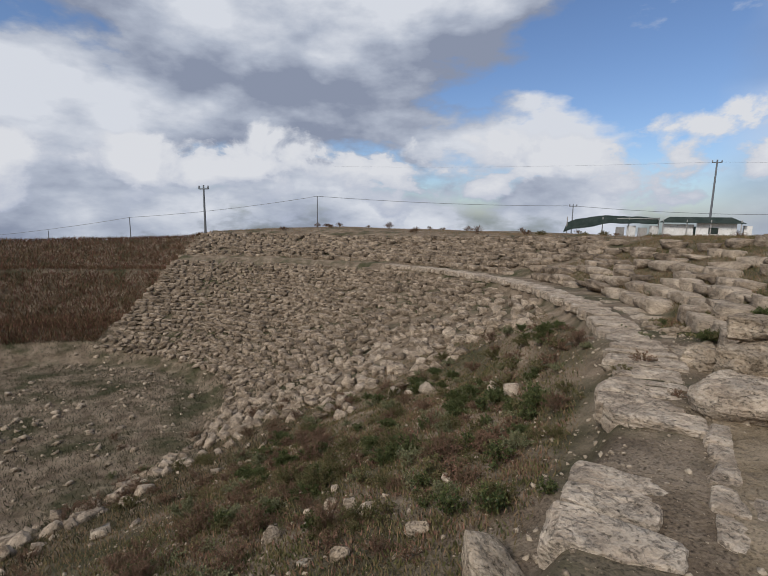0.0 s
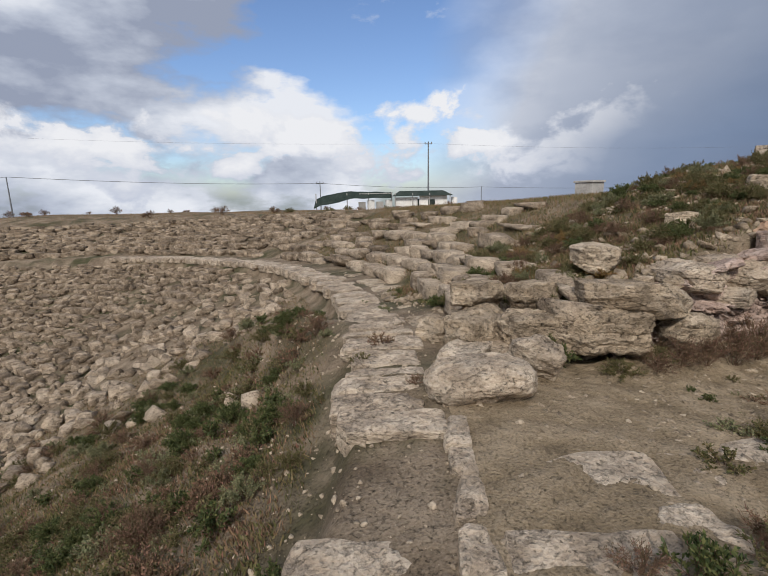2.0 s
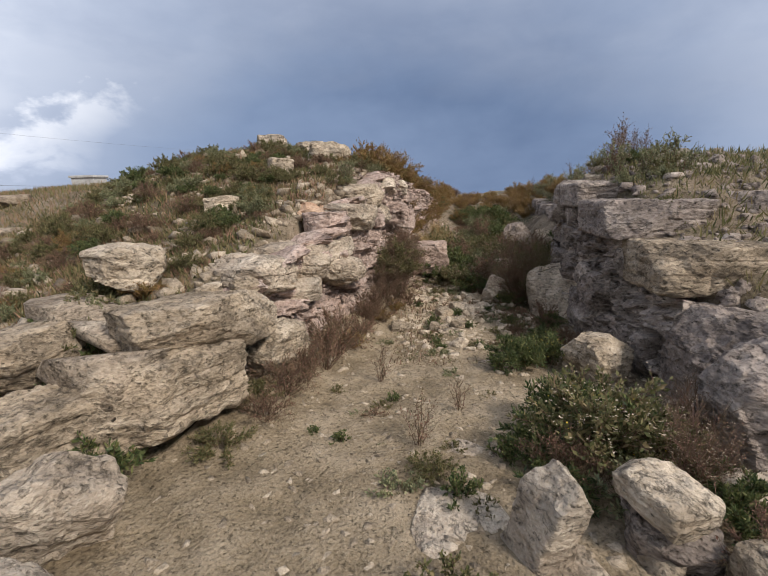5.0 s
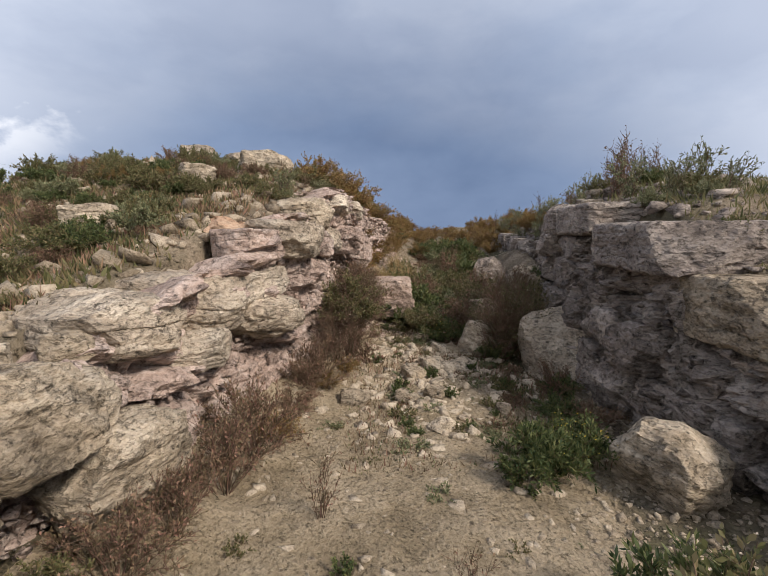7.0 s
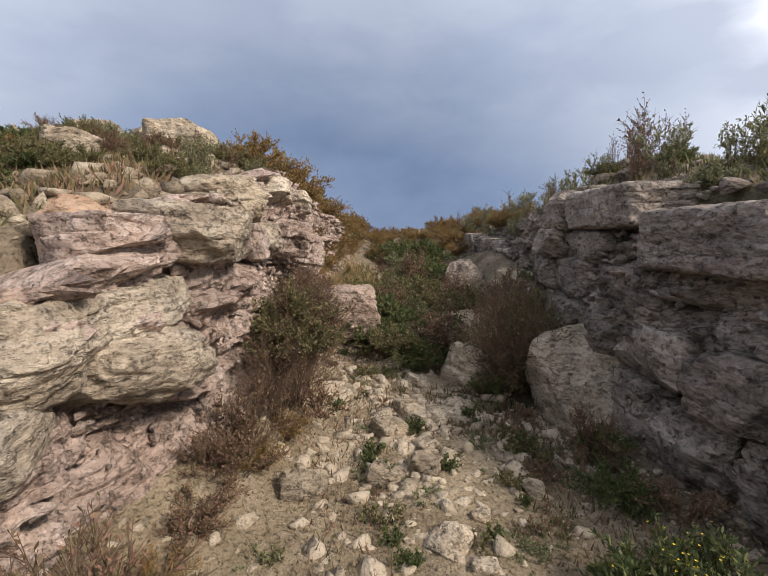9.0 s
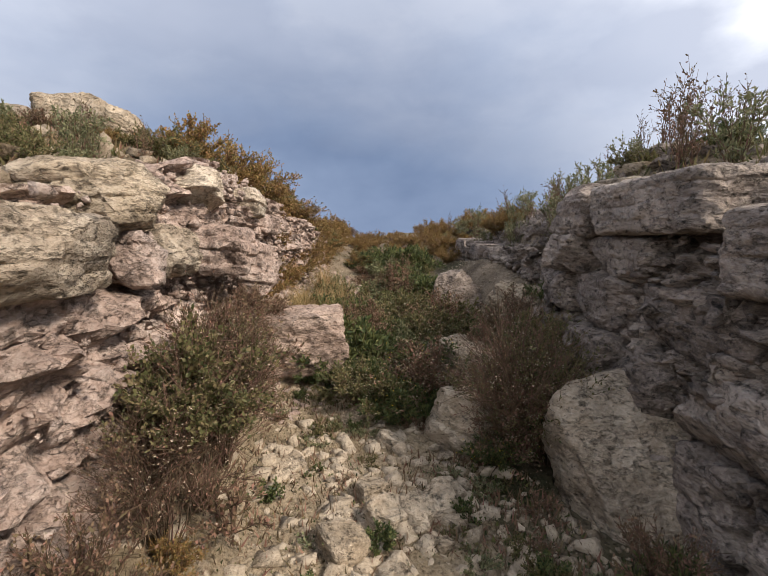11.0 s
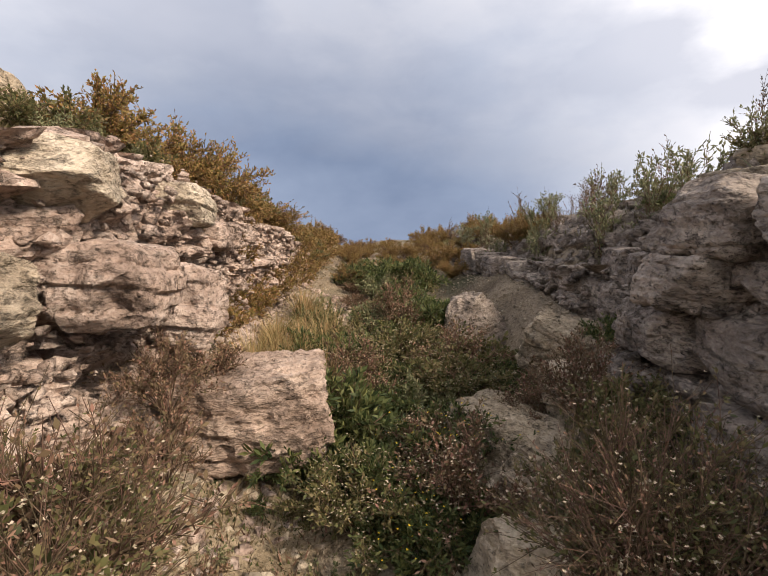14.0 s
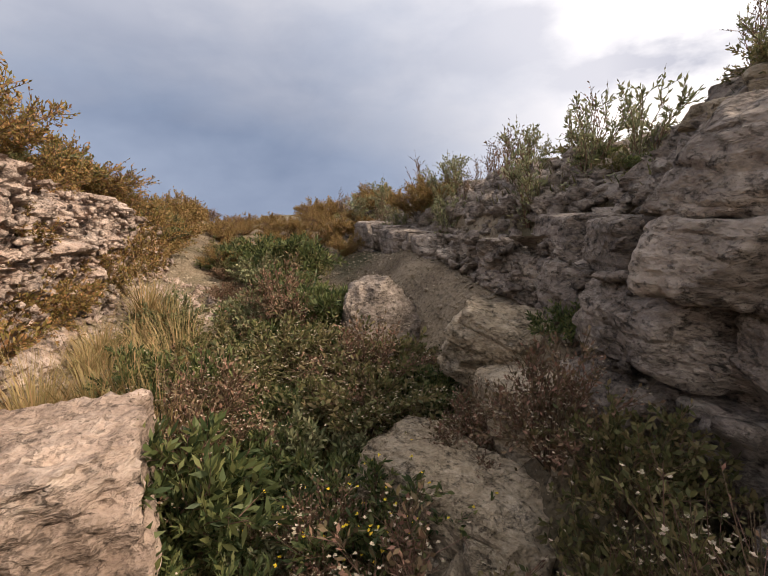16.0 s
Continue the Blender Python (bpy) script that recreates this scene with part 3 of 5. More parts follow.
# ---- plants ----
LEAF = {
    "green": plain("green_leaves", (0.1, 0.122, 0.045), 0.55, vary=0.6, through_light=0.35),
    "olive": plain("olive_leaves", (0.155, 0.145, 0.06), 0.6, vary=0.6, through_light=0.35),
    "golden": plain("golden_leaves", (0.25, 0.165, 0.055), 0.65, vary=0.45, through_light=0.2),
    "dry": plain("dry_twigs_and_leaves", (0.17, 0.11, 0.065), 0.8, vary=0.45),
    "silver": plain("grey_green_leaves", (0.2, 0.205, 0.105), 0.6, vary=0.4, through_light=0.2),
    "straw": plain("dry_straw", (0.33, 0.24, 0.11), 0.75, vary=0.35, through_light=0.15),
}
TWIG = plain("twigs", (0.13, 0.085, 0.055), 0.85, vary=0.4)
PETAL = plain("pale_flower_heads", (0.34, 0.28, 0.2), 0.7, vary=0.35)
YELLOW = plain("yellow_flowers", (0.62, 0.44, 0.03), 0.6, vary=0.2)


def blades(base, tip, width, side):
    """Thin diamonds from base to tip, (n, 3) each."""
    mid = base * 0.5 + tip * 0.5
    v = np.stack([base, mid + side * width[:, None], tip, mid - side * width[:, None]], 1)
    n = len(base)
    i = np.arange(n)[:, None] * 4
    return v.reshape(-1, 3), np.concatenate([i + [0, 1, 2], i + [0, 2, 3]])


def twigs(a, b, r):
    """Three-sided rods from a to b."""
    d = b - a
    d = d / (np.linalg.norm(d, axis=1)[:, None] + 1e-9)
    u = np.cross(d, [0.31, 0.87, 0.37])
    u /= np.linalg.norm(u, axis=1)[:, None] + 1e-9
    w = np.cross(d, u)
    ring = [u * math.cos(k * 2.094) + w * math.sin(k * 2.094) for k in range(3)]
    v = np.stack([a + ring[k] * r[:, None] for k in range(3)] + [b + ring[k] * r[:, None] * 0.5 for k in range(3)], 1)
    i = np.arange(len(a))[:, None] * 6
    t = np.concatenate([i + q for k in range(3) for q in ([k, (k + 1) % 3, 3 + k], [(k + 1) % 3, 3 + (k + 1) % 3, 3 + k])])
    return v.reshape(-1, 3), t


def unit(v):
    return v / (np.linalg.norm(v, axis=-1, keepdims=True) + 1e-9)


def shrub(seed, height, radius, stems, sprays, leaves, leaf, kind, name="shrub", flowers=0, flower_material=None, upright=0.5, leaf_width=0.22):
    """A shrub of its own: curved stems, side sprays, leaves along them, flower heads at the tips."""
    rng = np.random.RandomState(seed)
    root = new(name)
    A, B, R, tips, dirs = [], [], [], [], []
    for k in range(stems):
        az, out = rng.uniform(0, 6.28), rng.uniform(0.1, 1.0) ** 0.7
        end = np.array([math.cos(az) * radius * out, math.sin(az) * radius * out, height * (1 - 0.45 * (1 - upright) * out - 0.35 * out * out) * rng.uniform(0.7, 1.08)])
        start = np.array([math.cos(az), math.sin(az), 0]) * radius * 0.12 * rng.rand()
        prev = start
        for j in range(1, 5):
            f = j / 4
            q = start + (end - start) * f + np.array([0, 0, height * 0.12 * math.sin(f * 3.14)]) + rng.normal(0, 0.02 * height, 3)
            A.append(prev), B.append(q), R.append(0.0045 * (1.2 - f) * (0.6 + height))
            if j >= 2 or upright > 0.7:
                for _ in range(sprays):
                    o = prev + (q - prev) * rng.rand()
                    d = unit((q - prev) / np.linalg.norm(q - prev) * 0.8 + rng.normal(0, 0.55, 3) + np.array([0, 0, 0.25]))
                    e = o + d * height * rng.uniform(0.1, 0.26)
                    A.append(o), B.append(e), R.append(0.0016)
                    tips.append(o), dirs.append(e - o)
            prev = q
    A, B, R, tips, dirs = map(np.array, (A, B, R, tips, dirs))
    ob = new("branchwork", fast_mesh("branchwork", *twigs(A, B, R), TWIG))
    ob.parent = root
    n = len(tips) * leaves
    o, d = np.repeat(tips, leaves, 0), np.repeat(dirs, leaves, 0)
    at = o + d * rng.uniform(0.05, 1.0, (n, 1))
    way = unit(unit(d) * 0.9 + rng.normal(0, 0.6, (n, 3)) + [0, 0, 0.2])
    ln = leaf * rng.uniform(0.6, 1.25, n)
    v, t = blades(at, at + way * ln[:, None], ln * leaf_width, unit(np.cross(way, rng.normal(0, 1, (n, 3)))))
    ob = new("foliage", fast_mesh("foliage", v, t, LEAF[kind]))
    ob.parent = root
    if flowers:
        c = (o + d)[rng.choice(n, flowers)] + rng.normal(0, 0.01, (flowers, 3)) + [0, 0, 0.012]
        V, T = [], []
        for k in range(5):
            a = 6.28 * k / 5
            w = unit(np.array([[math.cos(a), math.sin(a), 0.45]]) + rng.normal(0, 0.25, (flowers, 3)))
            v, t = blades(c, c + w * rng.uniform(0.005, 0.009, (flowers, 1)), np.full(flowers, 0.003), unit(np.cross(w, [0.0, 0, 1])))
            T.append(t + sum(map(len, V))), V.append(v)
        ob = new("blossom", fast_mesh("blossom", np.concatenate(V), np.concatenate(T), flower_material or PETAL))
        ob.parent = root
    root.location = (0, 0, -50)
    return root


def grass(seed, n, height, spread, kind, name="grass_tuft"):
    rng = np.random.RandomState(seed)
    root = new(name)
    az = rng.uniform(0, 6.28, n)
    b = np.stack([np.cos(az), np.sin(az), 0 * az], -1) * (spread * 0.25 * rng.rand(n))[:, None]
    L = height * rng.uniform(0.5, 1.15, n)
    lean = rng.uniform(0.15, 1.1, n)
    out = np.stack([np.cos(az + rng.normal(0, 0.5, n)), np.sin(az + rng.normal(0, 0.5, n)), 0 * az], -1)
    V, T = [], []
    prev = b
    for k in range(3):
        f = (k + 1) / 3
        q = b + out * (L * np.sin(lean) * f * f)[:, None] + np.array([0, 0, 1.0]) * (L * np.cos(lean * f) * f)[:, None]
        side = np.cross(out, [0, 0, 1.0])
        w = 0.0035 * (1.15 - f)
        v = np.stack([prev - side * w * 1.3, prev + side * w * 1.3, q + side * w, q - side * w], 1)
        i = np.arange(n)[:, None] * 4
        T.append(np.concatenate([i + [0, 1, 2], i + [0, 2, 3]]) + sum(map(len, V))), V.append(v.reshape(-1, 3))
        prev = q
    ob = new("leafage", fast_mesh("leafage", np.concatenate(V), np.concatenate(T), LEAF[kind]))
    ob.parent = root
    root.location = (0, 0, -50)
    return root


# ---- stones beside the walkway and along the north bank ----
WORN = "worn pale limestone block bedded in the bank"
rock("boulder", 3.4, 3.76, (0.92, 0.58, 0.34), "large pale rounded limestone boulder beside the walkway", PALE, turn=(4, -3, -30), seed=4, cuts=18, power=1.9, rough=0.05, strata=0.02, chips=4)
rock("boulder", 4.18, 3.85, (0.52, 0.36, 0.42), "tilted pale limestone boulder behind a larger one", PALE, turn=(10, 28, -50), seed=6, cuts=13, power=3.2, rough=0.1)
rock("flat_stone", 3.95, 4.55, (0.7, 0.42, 0.28), "low flat pale stone at the foot of the bank", PALE, z=-0.1, turn=(3, -6, 20), seed=8, cuts=12)
rock("stone_block", 4.1, 5.35, (0.36, 0.36, 0.36), "small squarish limestone block beside the walkway", z=-0.1, turn=(0, 0, 30), seed=9, cuts=9, power=6)
rock("bank_stone", 4.72, 4.3, (0.85, 0.6, 0.46), WORN, z=0.0, turn=(0, 4, -20), seed=10, cuts=14, power=4.5)
rock("bank_stone", 4.3, 4.75, (0.75, 0.6, 0.5), WORN, z=-0.12, turn=(0, 4, 15), seed=73, cuts=12, power=4.2)
rock("bank_stone", 4.55, 5.0, (0.6, 0.5, 0.5), WORN, z=-0.08, turn=(0, 4, -25), seed=74, cuts=12, power=4.2)
rock("bank_stone", 5.1, 3.88, (1.05, 0.62, 0.44), WORN, z=0.08, turn=(-4, 2, -24), seed=11, cuts=16, power=4.2)
rock("bank_stone", 5.5, 3.82, (1.1, 0.75, 0.34), "broad flat limestone slab capping the bank", z=0.42, turn=(-5, 3, -28), seed=12, cuts=18, power=4.0)
rock("bank_stone", 4.62, 5.2, (0.72, 0.5, 0.3), WORN, z=0.36, turn=(0, 5, 20), seed=13, cuts=12, power=3.4)
rock("bank_stone", 5.15, 4.75, (0.62, 0.45, 0.3), WORN, z=0.36, turn=(0, -4, -15), seed=14, cuts=12, power=3.4)
rock("bank_stone", 6.25, 4.7, (0.62, 0.5, 0.36), "rounded limestone block on the grassy bank", z=0.68, turn=(0, 3, -20), seed=15, cuts=13, power=3.4)
rock("bank_stone", 5.95, 3.55, (0.3, 0.28, 0.24), "small stone wedged under the ledge", z=0.42, seed=16, cuts=8)
rock("bank_stone", 6.2, 3.72, (0.26, 0.2, 0.16), "small stone on the ledge", z=0.62, seed=17, cuts=8, turn=(0, 0, 40))
rock("bank_stone", 5.95, 3.9, (0.24, 0.2, 0.15), "small stone on the ledge", z=0.62, seed=18, cuts=8)
for k, (x, y, size, z, rz) in enumerate([(6.6, 3.72, (0.75, 0.7, 0.28), 0.6, -24), (7.12, 3.5, (0.62, 0.75, 0.34), 0.58, -8), (7.68, 3.32, (0.66, 0.62, 0.26), 0.66, -28), (6.9, 3.42, (0.5, 0.4, 0.2), 0.42, 6)]):
    rock("ledge", x, y, size, "overhanging limestone ledge stone above the path", PALE, z=z, turn=(2, 5 - 4 * k, rz), seed=190 + k, cuts=15, power=4, rough=0.15, strata=0.08, group="ledge stones above the path")
rock("ledge", 7.6, 3.2, (0.75, 0.55, 0.3), "broken limestone under the ledge", PALE, z=0.4, turn=(0, 6, -20), seed=20, cuts=14, rough=0.18)
rock("bank_stone", 6.05, 3.5, (0.7, 0.45, 0.42), "pitted limestone block below the ledge", z=-0.02, turn=(0, 8, -12), seed=21, cuts=13)
rock("red_stone", 8.05, 3.5, (0.62, 0.45, 0.34), "reddish weathered stone block on the bank", surface("reddish_stone", [(0.2, 0.12, 0.075), (0.4, 0.25, 0.16), (0.5, 0.36, 0.25)], 2.4, 30, 0.9, strata=1.5), z=0.95, turn=(0, 2, -14), seed=22, cuts=12, power=4.5)
rock("bank_stone", 8.35, 3.06, (0.42, 0.4, 0.3), WORN, MARL, z=0.8, turn=(4, 2, 10), seed=23, cuts=13)
rock("ledge", 8.82, 2.97, (0.6, 0.55, 0.3), "thick rough limestone ledge on top of the bank", z=1.2, turn=(0, -6, -12), seed=24, cuts=18, rough=0.16, strata=0.09)
rock("ledge", 9.75, 2.82, (0.6, 0.55, 0.28), "rounded limestone ledge on top of the bank", PALE, z=1.32, turn=(0, 4, -10), seed=25, cuts=14)
rock("bank_stone", 9.2, 2.78, (0.4, 0.36, 0.28), WORN, PALE, z=0.94, turn=(0, 0, -4), seed=26, cuts=12, power=5)
rock("bank_stone", 8.74, 2.8, (0.26, 0.26, 0.26), WORN, MARL, z=0.92, turn=(0, 0, 9), seed=27, cuts=10)
rock("rounded_stone", 10.35, 2.42, (0.36, 0.34, 0.44), "smooth rounded stone set in the marl bank", MARL, z=0.65, turn=(8, 8, 0), seed=28, cuts=12, power=3, rough=0.06)
rock("ashlar_block", 10.42, 2.1, (0.78, 0.82, 0.47), "squared pale limestone block jutting into the passage", LAYERED, z=0.03, turn=(0, 0, -2), seed=29, cuts=18, power=12, rough=0.045, strata=0.05)
for k, (x, y, sx, sz, zz) in enumerate([(12.5, 5.25, 0.9, 0.17, 2.12), (12.55, 5.2, 0.8, 0.14, 2.27), (12.5, 5.25, 0.7, 0.17, 2.4)]):
    rock("cairn_slab", x, y, (sx, 0.6, sz), "flat limestone slab stacked on the mound's top", PALE, z=zz, turn=(0, 0, 10 * k - 20), seed=30 + k, cuts=11, power=5)
rock("bank_stone", 11.7, 4.1, (1.0, 0.6, 0.3), "pale limestone outcrop near the mound's top", PALE, turn=(0, 3, -25), seed=34, cuts=13)
rock("bank_stone", 10.7, 3.7, (0.9, 0.6, 0.34), "pale limestone outcrop on the mound", turn=(0, 4, -15), seed=35, cuts=13)
rock("bank_stone", 9.6, 4.3, (0.5, 0.4, 0.3), "limestone block among shrubs on the mound", seed=36, cuts=10)
rock("bank_stone", 8.0, 4.6, (0.45, 0.35, 0.28), "limestone block among shrubs on the mound", seed=37, cuts=10)

for k, (x, y, size, z, rz) in enumerate([
    (8.15, 3.02, (0.75, 0.55, 0.28), 0.98, -10), (7.75, 3.28, (0.6, 0.5, 0.22), 0.98, -20),
    (9.75, 2.6, (0.5, 0.4, 0.32), 0.9, -8), 
    (10.9, 2.6, (0.6, 0.45, 0.26), 1.3, -6), (11.5, 2.5, (0.5, 0.4, 0.22), 1.15, -14)]):
    rock("bank_stone", x, y, size, "rough broken limestone jutting from the bank", PALE if k % 3 == 0 else MARL, z=z, turn=(3 * (-1) ** k, 4, rz), seed=140 + k, cuts=11, power=4.5, rough=0.12, strata=0.08)

# ---- south wall of the passage ----
DARK = "dark weathered limestone block of the old wall"
rock("wall_block", 5.75, -0.1, (1.0, 0.95, 0.8), "bulging dark weathered stone at the wall's foot", GREY, z=-0.25, turn=(0, 3, -8), seed=40, cuts=16, power=4.5, rough=0.08)
rock("wall_block", 6.55, -0.12, (0.85, 0.95, 0.4), "squared limestone wall block stained reddish", STONE, z=0.56, turn=(0, 1, -4), seed=41, cuts=16, power=9, rough=0.04)
rock("wall_block", 7.45, -0.06, (1.2, 0.95, 0.36), DARK, GREY, z=0.92, turn=(0, 1, -4), seed=42, cuts=18, power=9, rough=0.05)
rock("wall_block", 8.6, -0.12, (1.0, 0.85, 0.3), DARK, GREY, z=1.16, turn=(0, 1, -7), seed=43, cuts=18, power=8, rough=0.06)
rock("wall_block", 9.42, -0.22, (0.62, 0.8, 0.34), DARK, GREY, z=1.15, turn=(0, -1, -10), seed=70, cuts=16, power=8, rough=0.07)
rock("wall_block", 6.6, -1.05, (0.9, 0.8, 0.42), DARK, GREY, z=0.62, turn=(0, 1, 4), seed=71, cuts=14, power=8, rough=0.05)
rock("wall_block", 7.5, -1.05, (1.1, 0.9, 0.36), DARK, GREY, z=0.98, turn=(0, 1, 3), seed=72, cuts=14, power=8, rough=0.05)
rock("wall_block", 8.8, -0.75, (1.1, 0.6, 0.18), "pale thin limestone slab on the wall's top", STONE, z=1.42, turn=(0, 2, 5), seed=45, cuts=13, power=6)
rock("flat_stone", 9.6, -0.5, (0.8, 0.45, 0.1), "thin limestone slab lying on the wall's top", STONE, z=1.48, turn=(0, -4, -20), seed=46, cuts=12, power=6)
rock("flat_stone", 9.65, -0.55, (0.3, 0.26, 0.12), "small stone resting on a thin slab", STONE, z=1.57, turn=(4, 0, 15), seed=47, cuts=8)
rock("upright_stone", 4.95, 0.42, (0.5, 0.6, 0.85), "dark upright stone beside the path's mouth", GREY, z=-0.2, turn=(0, 8, -15), seed=48, cuts=14, power=4)
rock("flat_stone", 4.3, 1.3, (0.4, 0.32, 0.15), "flat brown stone lying on another stone", STONE, z=0.12, turn=(6, -4, 20), seed=49, cuts=11, power=4)
rock("flat_stone", 4.3, 1.27, (0.42, 0.34, 0.24), "rough stone under a flat brown one", GREY, z=-0.1, turn=(0, 3, -10), seed=50, cuts=10)
rock("upright_stone", 4.22, 1.8, (0.26, 0.2, 0.5), "tilted grey stone standing beside the path", PALE, z=-0.13, turn=(12, -6, 20), seed=51, cuts=12, power=5, chips=6)
for k, (x, y, sx, sy, sz) in enumerate([(3.6, 1.3, 0.34, 0.24, 0.2), (3.85, 1.2, 0.2, 0.15, 0.2), (4.0, 1.05, 0.28, 0.2, 0.24), (4.15, 0.65, 0.3, 0.24, 0.2), (3.7, 0.95, 0.26, 0.2, 0.18), (4.5, 0.75, 0.32, 0.22, 0.22)]):
    rock("loose_stone", x, y, (sx, sy, sz), "loose angular limestone beside the path", PALE if k % 2 else STONE, turn=(10, -8, 50 * k), seed=52 + k, cuts=9, group="loose stones at the path's mouth")
rock("upright_stone", 8.42, 0.4, (0.34, 0.74, 0.86), "tall grey stone slab leaning on the rock face", PALE, z=-0.42, turn=(-12, 36, -12), seed=60, cuts=20, power=3.6, rough=0.06, strata=0.0, chips=7)
rock("rock", 6.35, 0.72, (0.5, 0.42, 0.36), "low grey rock at the wall's foot", STONE, z=-0.2, seed=61, cuts=12, turn=(0, 0, 30))
rock("rock", 9.2, 1.05, (0.42, 0.36, 0.42), "brown earthy rock on the passage floor", STONE, z=-0.28, turn=(8, 0, 20), seed=62, cuts=12)
rock("rock", 9.45, 0.72, (0.85, 0.36, 0.34), "long slanting brown rock on the passage floor", STONE, z=-0.25, turn=(0, -10, 25), seed=63, cuts=13)
rock("rock", 10.75, -0.12, (0.62, 0.55, 0.42), "broken layered rock jutting from the wall", STONE, z=0.2, turn=(0, -14, 15), seed=64, cuts=16, rough=0.18, strata=0.12)
rock("rock", 10.2, 0.05, (0.8, 0.5, 0.4), "gravelly rock shelf at the wall's foot", STONE, z=0.02, turn=(0, 8, -20), seed=65, cuts=13)
rock("rock", 10.15, 0.62, (0.85, 0.7, 0.5), "yellowish earthy rock in the passage", STONE, z=-0.32, turn=(0, -6, 30), seed=66, cuts=13)
rock("pinnacle", 11.8, 0.15, (0.45, 0.6, 0.95), "pointed grey stone standing in the passage", GREY, z=-0.26, turn=(-16, 8, 12), seed=67, cuts=14, power=4.0, rough=0.08, chips=12)
rock("rock", 11.5, 0.45, (0.5, 0.4, 0.3), "grey stone at the foot of the pinnacle", STONE, z=-0.12, seed=68, cuts=10)
rnd = random.Random(77)
for k in range(26):
    x, y = rnd.gauss(8.4, 0.7), rnd.gauss(1.75, 0.35)
    d = rnd.uniform(0.07, 0.19)
    rock("fallen_stone", x, y, (d * rnd.uniform(1, 1.5), d, d * rnd.uniform(0.5, 0.8)), "fallen limestone lump on the passage floor", STONE, power=6, turn=(rnd.uniform(-20, 20), rnd.uniform(-20, 20), rnd.uniform(0, 360)), seed=80 + k, cuts=5, group="fallen stones in the passage")
for k in range(14):
    x = rnd.uniform(-1.6, 1.2)
    y = rnd.uniform(2.6, 5.5)
    d = rnd.uniform(0.06, 0.17)
    rock("slope_stone", x, y, (d * 1.5, d, d * 0.6), "half-buried limestone on the weedy slope", STONE, turn=(15, -15, rnd.uniform(0, 360)), seed=120 + k, cuts=7, group="stones on the slope")



for k, (x, y, sx, sy, rz) in enumerate([(4.3, 2.1, 0.8, 0.5, 20), (4.0, 1.75, 0.6, 0.45, -30), (4.95, 1.95, 0.5, 0.4, 60), (3.6, 2.3, 0.7, 0.5, 10), (3.1, 1.9, 0.6, 0.5, 40)]):
    rock("bedrock_patch", x, y, (sx, sy, 0.2), "flat worn bedrock showing through the path", PALE, turn=(2, -2, rz), seed=160 + k, cuts=11, power=3.5, rough=0.14, sink=0.93, category="bedrock")

rock("leaning_slab", 0.72, 2.25, (0.34, 0.6, 0.2), "long limestone slab half buried in the slope", STONE, turn=(8, 22, 20), seed=171, cuts=12, power=5, sink=0.4)
rock("slope_stone", -0.6, 2.0, (0.24, 0.17, 0.14), "half-buried limestone on the weedy slope", PALE, turn=(10, 12, 40), seed=172, cuts=8, group="stones on the slope")

# courses of the old wall along the south side
south_wall = tagged(new("south_wall"), "old wall of dark weathered limestone courses", "wall", kind="structure")
wrnd = random.Random(31)
for z0, zh, x0, x1, back in [(-0.3, 0.5, 6.3, 14.5, 0.1), (0.2, 0.36, 7.0, 14.6, 0.04), (0.56, 0.34, 7.9, 14.4, 0.0), (0.88, 0.28, 8.1, 10.3, 0.02)]:
    x = x0
    while x < x1:
        w = wrnd.uniform(0.25, 0.85)
        y = float(y_right(x + w / 2)) - 0.22 + back + wrnd.uniform(-0.13, 0.08)
        if wrnd.random() < 0.1:
            x += w
            continue
        rise = max(0.0, x - 11) * 0.05
        slope = math.degrees(math.atan2(float(y_right(x + w)) - float(y_right(x)), w))
        ob = part("wall_stone", rock_bm((w - 0.03, 0.5, zh - 0.02), wrnd.randrange(999), 20, 8, 0.07, 0.07, 1.8, 6), GREY, south_wall)
        soften(ob.data)
        ob.matrix_world = pose(x + w / 2, y, z0 + rise + zh / 2, wrnd.uniform(-4, 4), wrnd.uniform(-2, 2), slope + wrnd.uniform(-5, 5))
        x += w

# ---- poles, cable and sheds on the ridge ----
GALV = plain("galvanised_steel", (0.2, 0.21, 0.22), 0.5, 0.6, 0.1)
WHITE = surface("whitewashed_panel", [(0.5, 0.49, 0.46), (0.68, 0.67, 0.64), (0.78, 0.77, 0.75)], 1.5, 12, 0.1, 0.7)
NET = surface("dark_shade_net", [(0.008, 0.014, 0.012), (0.02, 0.032, 0.027), (0.04, 0.05, 0.045)], 1.2, 20, 0.5, 0.9)
CONCRETE = surface("weathered_concrete", [(0.2, 0.19, 0.18), (0.32, 0.31, 0.29), (0.42, 0.4, 0.38)], 1.2, 14, 0.2)


def rod(name, a, b, r0, r1, material, parent, sides=8):
    a, b = Vector(a), Vector(b)
    bm = bmesh.new()
    bmesh.ops.create_cone(bm, cap_ends=True, segments=sides, radius1=r0, radius2=r1, depth=(b - a).length)
    m = Matrix.Translation((a + b) / 2) @ (b - a).to_track_quat("Z", "Y").to_matrix().to_4x4()
    bmesh.ops.transform(bm, matrix=m, verts=bm.verts)
    return part(name, bm, material, parent)


